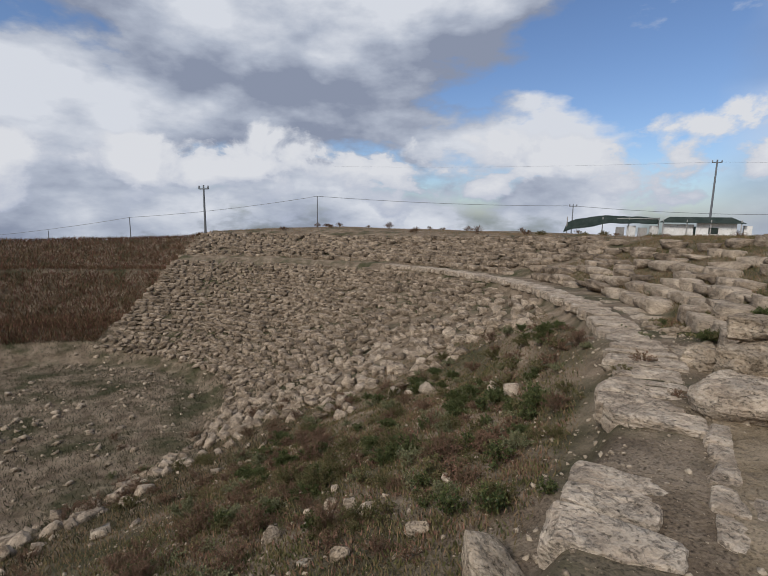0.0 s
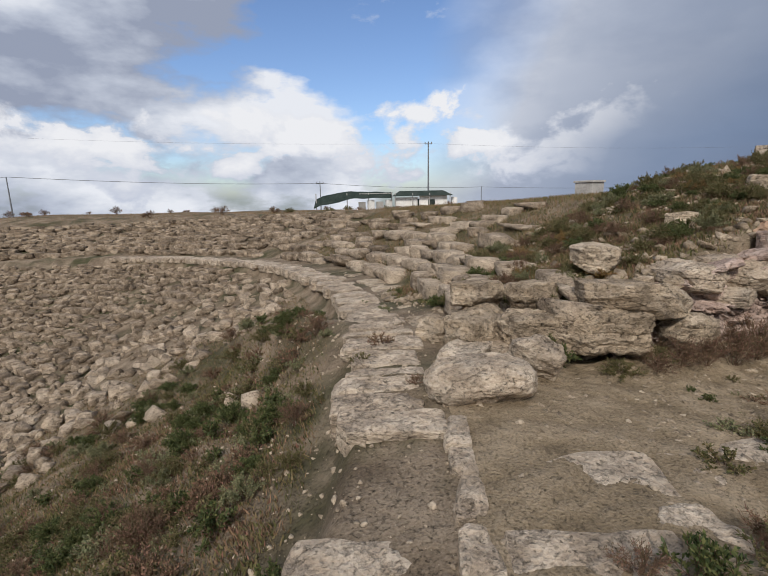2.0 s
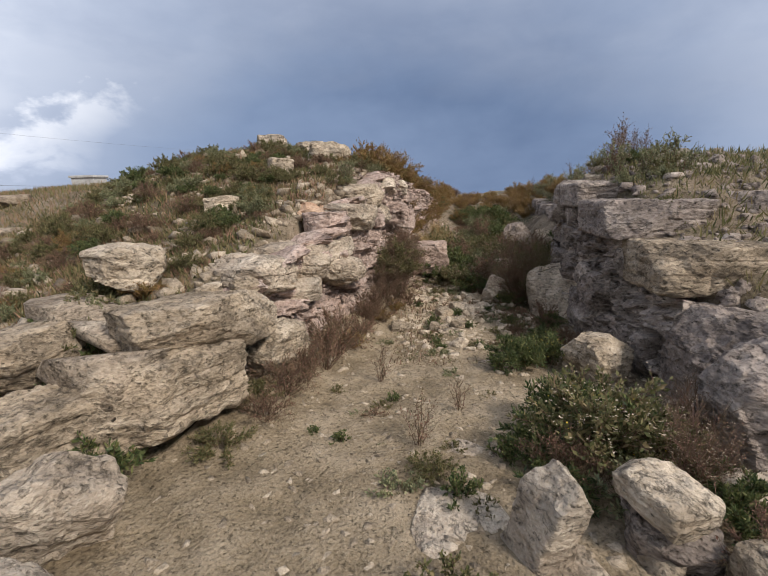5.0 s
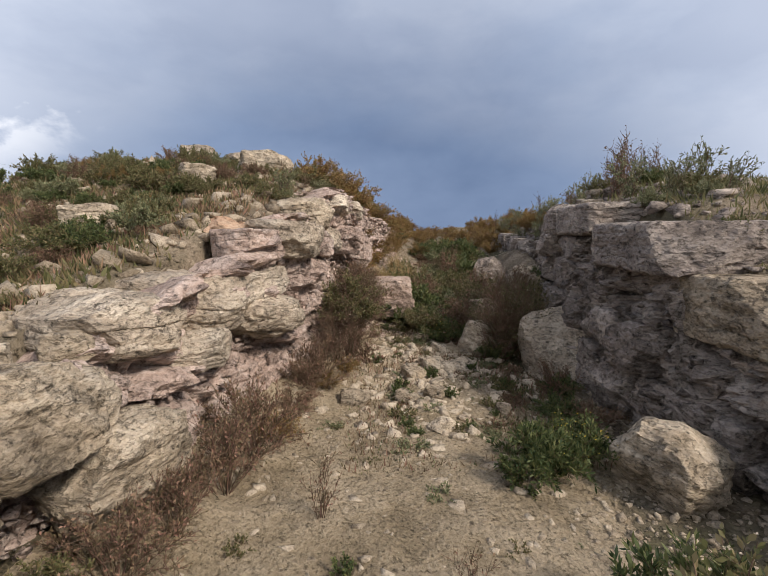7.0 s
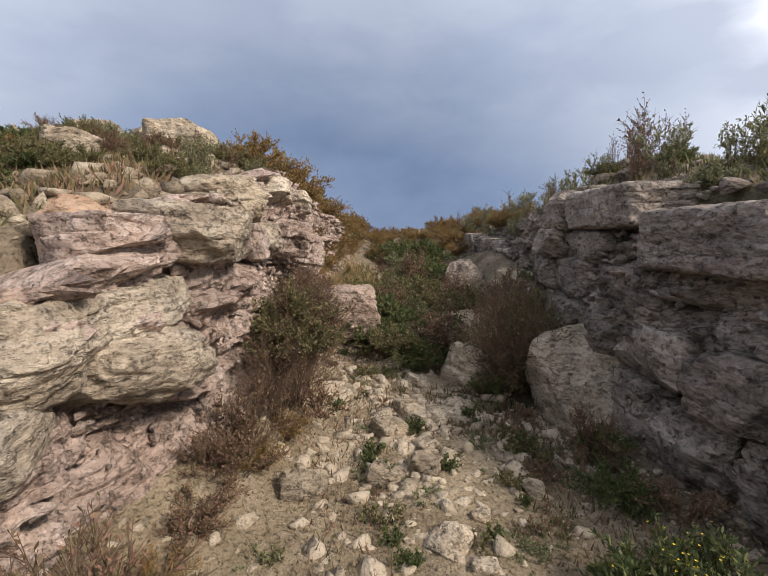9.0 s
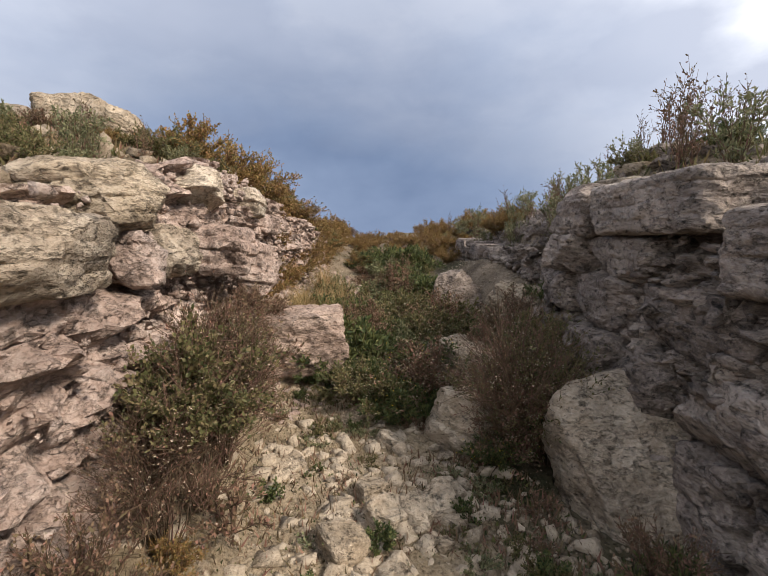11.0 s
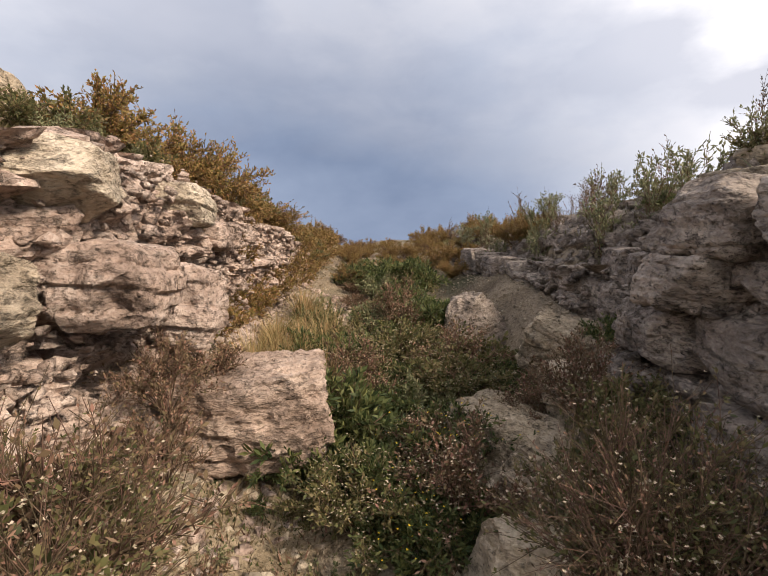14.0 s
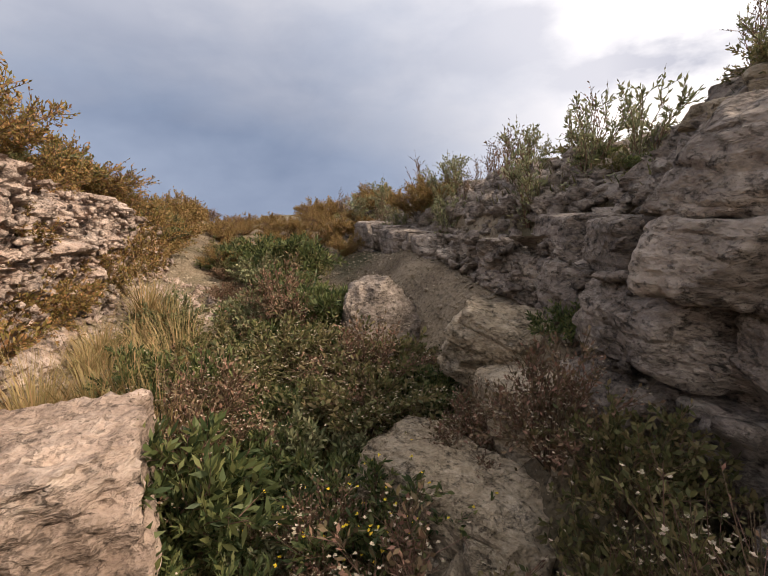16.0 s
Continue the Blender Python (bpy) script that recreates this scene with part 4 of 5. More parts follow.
def box(name, lo, hi, material, parent, bevel=0.01, label=""):
    bm = bmesh.new()
    bmesh.ops.create_cube(bm, size=1.0)
    lo, hi = Vector(lo), Vector(hi)
    for v in bm.verts:
        v.co = Vector([lo[k] + (v.co[k] + 0.5) * (hi[k] - lo[k]) for k in range(3)])
    bmesh.ops.bevel(bm, geom=bm.edges[:], offset=bevel, segments=1, affect="EDGES")
    ob = part(name, bm, material, parent, label)
    ob.data.polygons.foreach_set("use_smooth", [False] * len(ob.data.polygons))
    return ob


def pole(x, y, top, base, name="utility_pole", arm=True, r=0.13):
    root = tagged(new(name), "slender grey utility pole on the ridge", "pole", "poles along the ridge")
    rod("mast", (x, y, base - 0.3), (x, y, top), r, r * 0.6, GALV, root)
    if arm:
        rod("crossarm", (x - 0.55, y + 0.2, top - 0.35), (x + 0.55, y - 0.2, top - 0.35), 0.06, 0.06, GALV, root, 6)
        for k in (-0.5, 0.5):
            rod("insulator", (x + k, y - 0.36 * k, top - 0.32), (x + k, y - 0.36 * k, top - 0.05), 0.09, 0.06, GALV, root, 6)
    return root


def span(points, r, label):
    """A sagging cable through the points."""
    V, T = [], []
    pts = []
    for a, b in zip(points, points[1:]):
        for k in range(10):
            f = k / 10
            p = Vector(a).lerp(Vector(b), f)
            p.z -= 1.6 * f * (1 - f)
            pts.append(p)
    pts.append(Vector(points[-1]))
    P = np.array([p[:] for p in pts])
    v, t = twigs(P[:-1], P[1:] + (P[1:] - P[:-1]) * 0.01, np.full(len(P) - 1, r))
    v = v.reshape(-1, 6, 3)
    v[:, 3:] = P[1:, None] + (v[:, 3:] - (P[1:] + (P[1:] - P[:-1]) * 0.01)[:, None]) * 2
    return tagged(new("overhead_cable", fast_mesh("overhead_cable", v.reshape(-1, 3), t, GALV)), label, "cable")


pole(-17.3, 44.7, 4.6, h(-17.3, 44.7))
pole(-10.4, 74.2, 5.0, h(-10.4, 74.2), arm=False, r=0.1)
pole(-41.0, 74.3, 1.1, h(-41, 74.3), arm=False, r=0.1)
pole(-56.0, 76.5, -1.4, h(-56, 76.5), arm=False, r=0.1)
pole(44.5, 61.2, 10.1, h(44.5, 61.2), r=0.16)
pole(31.7, 75.2, 4.5, h(31.7, 75.2), r=0.12)
pole(65.1, 71.4, 3.4, h(65.1, 71.4), arm=False, r=0.1)
span([(-75, 78, -3.2), (-41, 74.3, 1.1), (-10.4, 74.2, 5.0), (31.7, 75.2, 4.2), (65.1, 71.4, 3.3), (120, 60, 3.0)], 0.035, "thin dark overhead cable along the ridge")
span([(-10, 95, 12.0), (44.5, 61.2, 9.8), (95, 40, 9.0)], 0.012, "thin dark overhead cable crossing the sky")


def canopy():
    root = tagged(new("shade_canopy"), "open shelter with sagging dark green shade net", "shelter")
    zb = 0.45
    n, m = 22, 9
    V = []
    for i in range(n):
        for j in range(m):
            f, g = i / (n - 1), j / (m - 1)
            x, y = 27.0 + 10.4 * f, 66.3 - 5.4 * f
            top = zb + np.interp(f, [0, 0.08, 0.4, 0.7, 1], [1.0, 1.5, 2.15, 2.0, 1.9])
            z = top - 1.35 * g * np.interp(f, [0, 0.35, 0.5, 1], [1, 1.1, 0.75, 0.6]) + 0.12 * noise.noise(Vector((f * 7, g * 3, 1)))
            V.append((x - 0.8 * g + 0.4, y - 0.9 * g + 0.4, z))
    ob = mesh_object("net", V, grid_faces(n, m), NET, parent=root)
    md = ob.modifiers.new("thick", "SOLIDIFY")
    md.thickness = 0.05
    for f in (0.02, 0.42, 0.7, 1.0):
        x, y = 27.0 + 10.4 * f, 66.3 - 5.4 * f
        rod("post", (x, y, zb - 1.5), (x, y, zb + 1.9), 0.07, 0.07, CONCRETE, root, 6)
    for a, b in (((33.0, 63.2), (37.4, 60.9)), ((33.0, 63.2), (33.2, 64.4))):
        rod("rail", (*a, zb + 1.75), (*b, zb + 1.75), 0.05, 0.05, CONCRETE, root, 5)
    for k in range(4):
        x, y = 33 + 1.2 * k, 62.8 - 0.65 * k
        box("crate", (x, y, zb - 1.4), (x + 0.9, y + 0.7, zb + 0.55 + 0.25 * (k % 2)), WHITE if k % 2 else CONCRETE, root, 0.03)


def shed():
    root = tagged(new("shed"), "low white shed with a flat dark roof", "shed")
    c = pose(41.6, 57.9, 0, 0, 0, -36)
    parts = [box("wall", (-4.6, -1.2, -1.2), (-1.2, 1.2, 1.55), WHITE, root), box("wall", (-0.9, -1.3, -1.2), (3.2, 1.2, 1.75), WHITE, root), box("wall", (3.9, -1.2, -1.2), (4.7, 1.0, 1.5), WHITE, root)]
    bm = bmesh.new()
    low = [bm.verts.new(v) for v in ((-5.0, -2.0, 1.75), (4.1, -2.0, 1.75), (4.1, 1.9, 1.75), (-5.0, 1.9, 1.75))]
    top = [bm.verts.new(v) for v in ((-3.9, -1.0, 2.5), (2.6, -1.0, 2.5), (2.6, 1.0, 2.5), (-3.9, 1.0, 2.5))]
    bm.faces.new(low[::-1]), bm.faces.new(top)
    for k in range(4):
        bm.faces.new((low[k], low[(k + 1) % 4], top[(k + 1) % 4], top[k]))
    parts.append(part("roof", bm, NET, root, "dark sagging shade roof"))
    for k in (-4.5, -1.9, 0.6, 3.6):
        parts.append(rod("post", (k, -1.8, -1.2), (k, -1.8, 2.15), 0.07, 0.07, CONCRETE, root, 6))
    parts.append(box("door", (-1.15, -1.25, -1.0), (-0.95, -0.9, 1.3), NET, root))
    parts.append(box("window", (0.4, -1.34, 0.4), (1.4, -1.3, 1.2), NET, root))
    for p in parts:
        p.matrix_world = c @ p.matrix_world


def cabin():
    root = tagged(new("hut"), "small grey concrete hut on the hillside", "hut")
    x, y = 33.0, 25.3
    box("wall", (x, y - 1.6, h(x, y) - 1.5), (x + 1.4, y, 2.5), CONCRETE, root, 0.02)
    box("roof", (x - 0.1, y - 1.7, 2.5), (x + 1.5, y + 0.1, 2.66), CONCRETE, root, 0.02)


def tank(x, y, d):
    root = tagged(new("water_tank"), "white plastic cube tank in a steel cage", "tank", "tanks on the ridge")
    zb = h(x, y)
    box("container", (x, y, zb), (x + d, y + d, zb + 1.1), WHITE, root, 0.08)
    for k in (0, 0.33, 0.66, 1):
        rod("bar", (x + d * k, y - 0.03, zb), (x + d * k, y - 0.03, zb + 1.15), 0.025, 0.025, GALV, root, 5)


canopy(), shed(), cabin()
tank(55.5, 58.5, 1.6), tank(58.6, 55.9, 1.5), tank(62.0, 53.0, 1.4)

# ---- strewn stones ----
def in_valley(rng, n):
    s, p = rng.uniform(1, 15, n), np.radians(rng.uniform(-75, 100, n))
    return CX + s * np.cos(p), CY + s * np.sin(p)


def at_mouth(rng, n):
    return rng.uniform(2.6, 5.2, n), rng.uniform(-0.3, 1.4, n)


scatter_stones("gravel", "pale limestone gravel on the path", 16000, in_passage, 0.005, 0.04, 1, PEBBLE, 4)
scatter_stones("rubble_heap", "fallen limestone rubble on the passage floor", 1500, floor_heap, 0.015, 0.11, 2, PEBBLE, 3)
scatter_stones("gravel_slope", "fine gravel and stones on the slope", 15000, round_start, 0.005, 0.05, 3, PEBBLE, 6)
scatter_stones("slope_rubble", "tumbled limestone rubble below the seats", 3500, on_slope, 0.06, 0.38, 4, SEAT)
scatter_stones("mound_rubble", "limestone rubble between shrubs on the mound", 3800, on_mound, 0.02, 0.17, 5, PEBBLE, 3)
scatter_stones("wall_top_rubble", "limestone rubble on the wall's top", 1800, on_south, 0.02, 0.15, 6, GREY)
scatter_stones("bank_rubble", "layered grey rubble sliding off the wall's top", 2600, bank_south, 0.03, 0.18, 7, GREY)
scatter_stones("valley_rubble", "tumbled stones and clods in the old orchestra", 1300, in_valley, 0.04, 0.28, 9, STONE, 4)
scatter_stones("verge_rubble", "broken stones beside the path's mouth", 200, at_mouth, 0.03, 0.16, 10, STONE, 4)
scatter_stones("marl_rubble", "pinkish rubble fallen from the marl bank", 2600, bank_north, 0.01, 0.075, 8, MARL, 3)
build_seats()


def face_stones(name, label, n, x0, x1, side, lo, hi, material, seed, low=0.0, high=1.0):
    """Stones bedded in a rock face."""
    rng = np.random.RandomState(seed)
    x = rng.uniform(x0, x1, n)
    g = low + (high - low) * rng.rand(n)
    face = y_left(x) if side > 0 else y_right(x)
    foot = H(x, face - 0.3 * side)
    top = H(x, face + 0.5 * side) if side > 0 else np.array([south_top(v) for v in x])
    y = face + side * (-0.03 + 0.1 * g) + rng.normal(0, 0.03, n)
    d = lo + (hi - lo) * rng.rand(n) ** 2.5
    size = np.stack([d * rng.uniform(0.9, 1.6, n), d * 0.9, d * rng.uniform(0.5, 0.9, n)], -1)
    rot = turn_matrices(rng.normal(0, 0.3, n), rng.normal(0, 0.3, n), rng.normal(0, 0.5, n))
    me = joined(name, SMALL, np.stack([x, y, foot + (top - foot) * g], -1), size, rot, rng.randint(0, len(SMALL), n), material)
    return tagged(new(name, me), label, "stones", kind="stuff")


face_stones("bank_stones", "broken pale stones bedded in the marl bank", 1800, 7.5, 14.5, 1, 0.012, 0.075, MARL, 51, 0.45, 1.0)
face_stones("bank_grit", "small stones in the lower marl bank", 1500, 5.5, 14.5, 1, 0.01, 0.07, MARL, 52, 0.0, 0.5)
face_stones("wall_grit", "broken grey stones between the wall's courses", 900, 6.5, 14.5, -1, 0.02, 0.1, GREY, 53, 0.0, 1.0)

# ---- shrubs and weeds ----
KINDS = {
    "green": [shrub(101, 0.42, 0.36, 22, 6, 11, 0.05, "green", "green_shrub", upright=0.6, leaf_width=0.13), shrub(102, 0.36, 0.34, 20, 6, 11, 0.045, "green", "green_shrub", upright=0.5, leaf_width=0.14)],
    "olive": [shrub(103, 0.4, 0.36, 24, 6, 10, 0.03, "olive", "olive_shrub", upright=0.55), shrub(104, 0.34, 0.4, 24, 6, 10, 0.028, "olive", "olive_shrub", upright=0.4), shrub(105, 0.3, 0.3, 20, 6, 10, 0.028, "silver", "olive_shrub", upright=0.7)],
    "golden": [shrub(106, 0.42, 0.38, 26, 9, 12, 0.018, "golden", "golden_shrub", upright=0.75), shrub(107, 0.36, 0.34, 24, 9, 12, 0.018, "golden", "golden_shrub", upright=0.7)],
    "dry": [shrub(108, 0.4, 0.34, 26, 9, 3, 0.02, "dry", "dry_shrub", upright=0.6), shrub(109, 0.3, 0.3, 26, 9, 3, 0.02, "dry", "dry_shrub", upright=0.4)],
    "silver": [shrub(110, 0.45, 0.2, 9, 4, 8, 0.028, "silver", "upright_shrub", upright=1.0, leaf_width=0.16), shrub(111, 0.4, 0.17, 7, 4, 8, 0.028, "silver", "upright_shrub", upright=1.0, leaf_width=0.16), shrub(118, 0.5, 0.16, 6, 4, 4, 0.02, "dry", "upright_shrub", upright=1.0)],
    "flower": [shrub(112, 0.5, 0.42, 30, 7, 8, 0.032, "olive", "flowering_shrub", 420, upright=0.5), shrub(113, 0.6, 0.4, 30, 8, 4, 0.028, "dry", "flowering_shrub", 420, upright=0.6), shrub(121, 0.42, 0.38, 26, 6, 9, 0.036, "green", "flowering_shrub", 110, YELLOW, upright=0.5, leaf_width=0.16)],
    "tall": [shrub(131, 0.95, 0.42, 34, 8, 8, 0.024, "olive", "tall_shrub", 380, upright=0.55), shrub(132, 0.9, 0.38, 34, 9, 4, 0.015, "dry", "tall_shrub", 200, upright=0.6)],
    "caper": [shrub(122, 0.38, 0.34, 24, 6, 7, 0.022, "olive", "round_leaved_shrub", upright=0.3, leaf_width=0.36)],
    "straw": [grass(114, 260, 0.45, 0.3, "straw"), grass(115, 200, 0.3, 0.25, "straw")],
    "weed": [shrub(116, 0.13, 0.13, 12, 4, 7, 0.018, "green", "weed", upright=0.4, leaf_width=0.25), shrub(117, 0.12, 0.14, 12, 4, 7, 0.016, "olive", "weed", upright=0.4, leaf_width=0.25), shrub(119, 0.12, 0.14, 14, 5, 4, 0.014, "dry", "weed", upright=0.4, leaf_width=0.25), shrub(120, 0.1, 0.15, 12, 4, 6, 0.016, "silver", "weed", upright=0.4, leaf_width=0.25)],
}
WORDS = {
    "tall": ("tall straggly shrub with small pale flower heads", "shrub"),
    "caper": ("round-leaved olive-green shrub hanging from the bank", "shrub"),
    "green": ("green leafy shrub growing between stones", "shrub"),
    "olive": ("olive-green bushy shrub on dry ground", "shrub"),
    "golden": ("golden autumn-coloured shrub on the bank's edge", "shrub"),
    "dry": ("dry brown twiggy shrub", "shrub"),
    "silver": ("upright grey-green shrub on the bank's top", "shrub"),
    "flower": ("straggly shrub with small flower heads", "shrub"),
    "straw": ("tuft of dry straw-coloured grass", "grass"),
    "weed": ("small low weed on stony ground", "weed"),
}
for kind, protos in KINDS.items():
    for p in protos:
        tagged(p, *WORDS[kind], group=kind + " plants")
used = {}
prnd = random.Random(5)


def plant(kind, x, y, scale=1.0, z=None, lean=(0, 0), pick=None):
    p = KINDS[kind][prnd.randrange(len(KINDS[kind])) if pick is None else pick]
    zz = h(x, y) - 0.02 if z is None else z
    m = pose(x, y, zz, lean[0], lean[1], prnd.uniform(0, 360))
    if p.name not in used:
        used[p.name] = 1
        p.matrix_basis = m @ Matrix.Scale(scale, 4)
        return p
    ob = copy_thing(p, m)
    ob.scale = (scale, scale, scale * prnd.uniform(0.85, 1.15))
    return ob


def spread(kind, n, xr, yr_, lo, hi, keep=None):
    """n plants over a stretch, at heights lo to hi times the plant's own."""
    k = 0
    while k < n:
        x = prnd.uniform(*xr)
        a, b = yr_(x)
        y = prnd.uniform(a, b)
        k += 1
        if (keep is None or keep(x, y)) and not (9.65 < x < 10.75 and 0.1 < y < 0.98):
            plant(kind, x, y, prnd.uniform(lo, hi))


# the path's mouth
plant("flower", 4.95, 1.3, 1.15, pick=0), plant("green", 5.05, 1.55, 0.85), plant("olive", 5.2, 1.1, 1.1), plant("green", 5.3, 1.3, 0.9), plant("flower", 4.85, 1.05, 0.8, pick=0), plant("dry", 4.75, 1.55, 0.8)
plant("green", 6.5, 1.4, 0.75), plant("green", 6.7, 1.2, 0.8), plant("weed", 6.4, 1.55, 1.4)
plant("green", 4.55, 4.05, 0.9), plant("green", 4.45, 4.2, 0.6), plant("weed", 4.0, 2.2, 1.3), plant("weed", 4.6, 2.4, 1.2)
for x, y, k, s in [(5.35, 3.35, "dry", 0.7), (5.7, 3.3, "dry", 0.9), (6.0, 3.2, "dry", 0.8), (6.35, 3.1, "dry", 1.0), (6.7, 3.05, "dry", 1.1), (5.55, 3.45, "olive", 0.5), (5.0, 3.5, "olive", 0.6), (4.8, 2.25, "olive", 0.4), (4.55, 2.1, "weed", 1.2), (4.95, 1.8, "weed", 1.2)]:
    plant(k, x, y, s)
for x, y, k, s in [(3.0, 1.5, "olive", 0.75), (3.3, 1.7, "dry", 0.7), (2.9, 1.2, "dry", 0.8), (3.2, 1.0, "olive", 0.8), (3.5, 1.55, "weed", 1.6), (2.75, 1.75, "weed", 1.5), (3.4, 0.5, "olive", 0.8), (4.6, 0.9, "green", 0.5), (2.6, 1.9, "dry", 0.5)]:
    plant(k, x, y, s)
plant("flower", 5.0, 1.25, 1.05, pick=2), plant("flower", 6.65, 1.1, 0.8, pick=2), plant("flower", 8.8, 0.95, 0.6, pick=2)
plant("silver", 5.1, 2.3, 0.8, pick=2), plant("silver", 6.2, 2.6, 0.7, pick=2), plant("silver", 5.6, 2.0, 0.6, pick=2)
for x, y, k, s in [(4.6, 1.6, "green", 0.6), (4.5, 1.3, "olive", 0.9), (4.62, 0.98, "tall", 0.6), (4.1, 0.98, "dry", 0.7), (3.9, 0.75, "olive", 0.8), (4.4, 0.85, "green", 0.6), (3.35, 1.35, "olive", 0.7), (3.15, 1.45, "dry", 0.8), (5.0, 0.75, "tall", 0.5)]:
    plant(k, x, y, s)
# tall shrubs hugging the north bank
for x, y, k, s, z in [(8.65, 2.55, "dry", 1.3, 0.15), (8.95, 2.5, "dry", 1.4, 0.2), (8.55, 2.5, "caper", 1.1, 0.4), (8.4, 2.45, "caper", 0.9, 0.3), (8.45, 2.55, "flower", 0.7, 0.3), (7.95, 2.75, "dry", 0.9, -0.1), (7.7, 2.9, "dry", 0.7, -0.1), (7.3, 2.9, "dry", 0.6, -0.15), (8.3, 2.35, "weed", 1.6, -0.05), (8.1, 2.55, "golden", 0.45, -0.1), (9.6, 2.4, "dry", 0.8, 0.25), (9.9, 2.45, "dry", 0.9, 0.45), (10.3, 2.3, "dry", 0.8, 0.45)]:
    plant(k, x, y, s, z)
# along the south wall
for x, y, k, s in [(9.05, 0.7, "olive", 1.3), (8.85, 0.85, "flower", 0.9), (9.3, 0.5, "olive", 1.2), (9.2, 0.9, "silver", 1.0), (7.4, 0.85, "green", 0.6), (8.75, 0.5, "flower", 0.9), (9.9, 0.3, "flower", 0.8), (9.6, 0.3, "olive", 0.9), (10.3, 0.35, "flower", 0.7), (11.0, 0.35, "green", 0.95), (10.9, 0.2, "green", 0.7), (10.3, -0.2, "green", 0.6), (7.9, 1.1, "weed", 1.2), (7.2, 0.7, "dry", 0.8), (7.8, 0.75, "dry", 0.8)]:
    plant(k, x, y, s)
for x, y, k, s, pick in [(8.85, 0.82, "tall", 1.0, 1), (9.0, 0.7, "tall", 1.0, 0), (8.8, 0.62, "tall", 0.85, 0), (9.2, 0.6, "tall", 0.65, 0), (7.75, 0.72, "green", 0.55, 0)]:
    plant(k, x, y, s, pick=pick)
for x, y, k, s, z, pick in [(8.5, 2.5, "tall", 1.0, -0.05, 1), (8.75, 2.45, "tall", 0.95, 0.0, 1), (8.25, 2.6, "tall", 0.7, -0.1, 1), (8.9, 2.5, "tall", 0.8, 0.15, 0), (7.75, 2.8, "dry", 0.9, -0.15, 0), (7.4, 2.9, "dry", 0.8, -0.15, 1), (6.95, 2.95, "golden", 0.5, -0.15, 0), (7.85, 2.65, "golden", 0.5, -0.15, 1)]:
    plant(k, x, y, s, z, pick=pick)
# the overgrown floor
spread("olive", 20, (9.9, 15.5), lambda x: (max(float(y_right(x)) + 0.5, 0.5 - 0.1 * (x - 10)), float(y_left(x)) - 0.55), 0.6, 1.5)
spread("green", 20, (9.8, 15.5), lambda x: (max(float(y_right(x)) + 0.6, 0.6 - 0.1 * (x - 10)), float(y_left(x)) - 0.6), 0.6, 1.5)
spread("flower", 16, (9.5, 12.5), lambda x: (0.4, 1.6), 0.6, 1.2)
spread("weed", 90, (6.8, 10.2), lambda x: (0.9, 2.3), 0.4, 1.1)
spread("weed", 25, (4.2, 7.4), lambda x: (1.2, 3.0), 0.4, 0.9)
spread("green", 14, (9.5, 11.2), lambda x: (0.85, 1.55), 0.5, 0.85)
spread("olive", 14, (9.4, 11.5), lambda x: (0.75, 1.6), 0.5, 0.9)
spread("golden", 22, (14.5, 20), lambda x: (-0.9, 1.0), 0.6, 1.0)
spread("dry", 18, (13.5, 20), lambda x: (-0.9, 1.2), 0.6, 1.0)
spread("dry", 40, (-10, -1), lambda x: (3.5, 15), 0.6, 1.2)
spread("olive", 16, (-9, -1), lambda x: (4, 14), 0.5, 1.0)
spread("straw", 24, (10.9, 12.8), lambda x: (float(y_left(x)) - 0.85, float(y_left(x)) - 0.2), 0.8, 1.4)
# tops of the banks
spread("golden", 46, (11.2, 18), lambda x: (float(y_left(x)) + 0.12, float(y_left(x)) + 1.0), 0.9, 1.7)
spread("olive", 16, (10.2, 13), lambda x: (float(y_left(x)) + 0.15, float(y_left(x)) + 0.7), 0.6, 1.0)
spread("silver", 12, (9.0, 11.2), lambda x: (float(y_left(x)) + 0.25, float(y_left(x)) + 0.7), 0.55, 0.9)
spread("olive", 14, (8.6, 12), lambda x: (float(y_left(x)) + 0.3, float(y_left(x)) + 1.4), 0.4, 0.65)
spread("silver", 26, (7.6, 13.5), lambda x: (float(y_right(x)) - 1.1, float(y_right(x)) - 0.4), 0.7, 1.25)
spread("olive", 22, (6.8, 14), lambda x: (float(y_right(x)) - 1.6, float(y_right(x)) - 0.4), 0.35, 0.65)
spread("golden", 24, (13, 19), lambda x: (float(y_right(x)) - 1.4, float(y_right(x)) + 0.2), 0.7, 1.2)
spread("green", 5, (7, 11), lambda x: (float(y_right(x)) - 0.9, float(y_right(x)) - 0.4), 0.3, 0.5)
# the mound and the hillside above the seats
spread("olive", 150, (5.2, 13), lambda x: (float(y_left(x)) + 0.8, 8.0), 0.35, 0.8)
spread("green", 40, (5.2, 13), lambda x: (float(y_left(x)) + 1.0, 7.0), 0.35, 0.7)
spread("dry", 70, (5.5, 13), lambda x: (float(y_left(x)) + 0.7, 7.5), 0.35, 0.75)
spread("golden", 26, (6, 13), lambda x: (float(y_left(x)) + 0.8, 7.5), 0.35, 0.65)
spread("olive", 34, (7, 40), lambda x: (6 + x * 0.2, 20 + x), 0.8, 1.6, lambda x, y: math.hypot(x - CX, y - CY) > 26.5)
spread("dry", 40, (-25, 30), lambda x: (20, 60), 1.0, 2.0, lambda x, y: math.hypot(x - CX, y - CY) > 28.5)
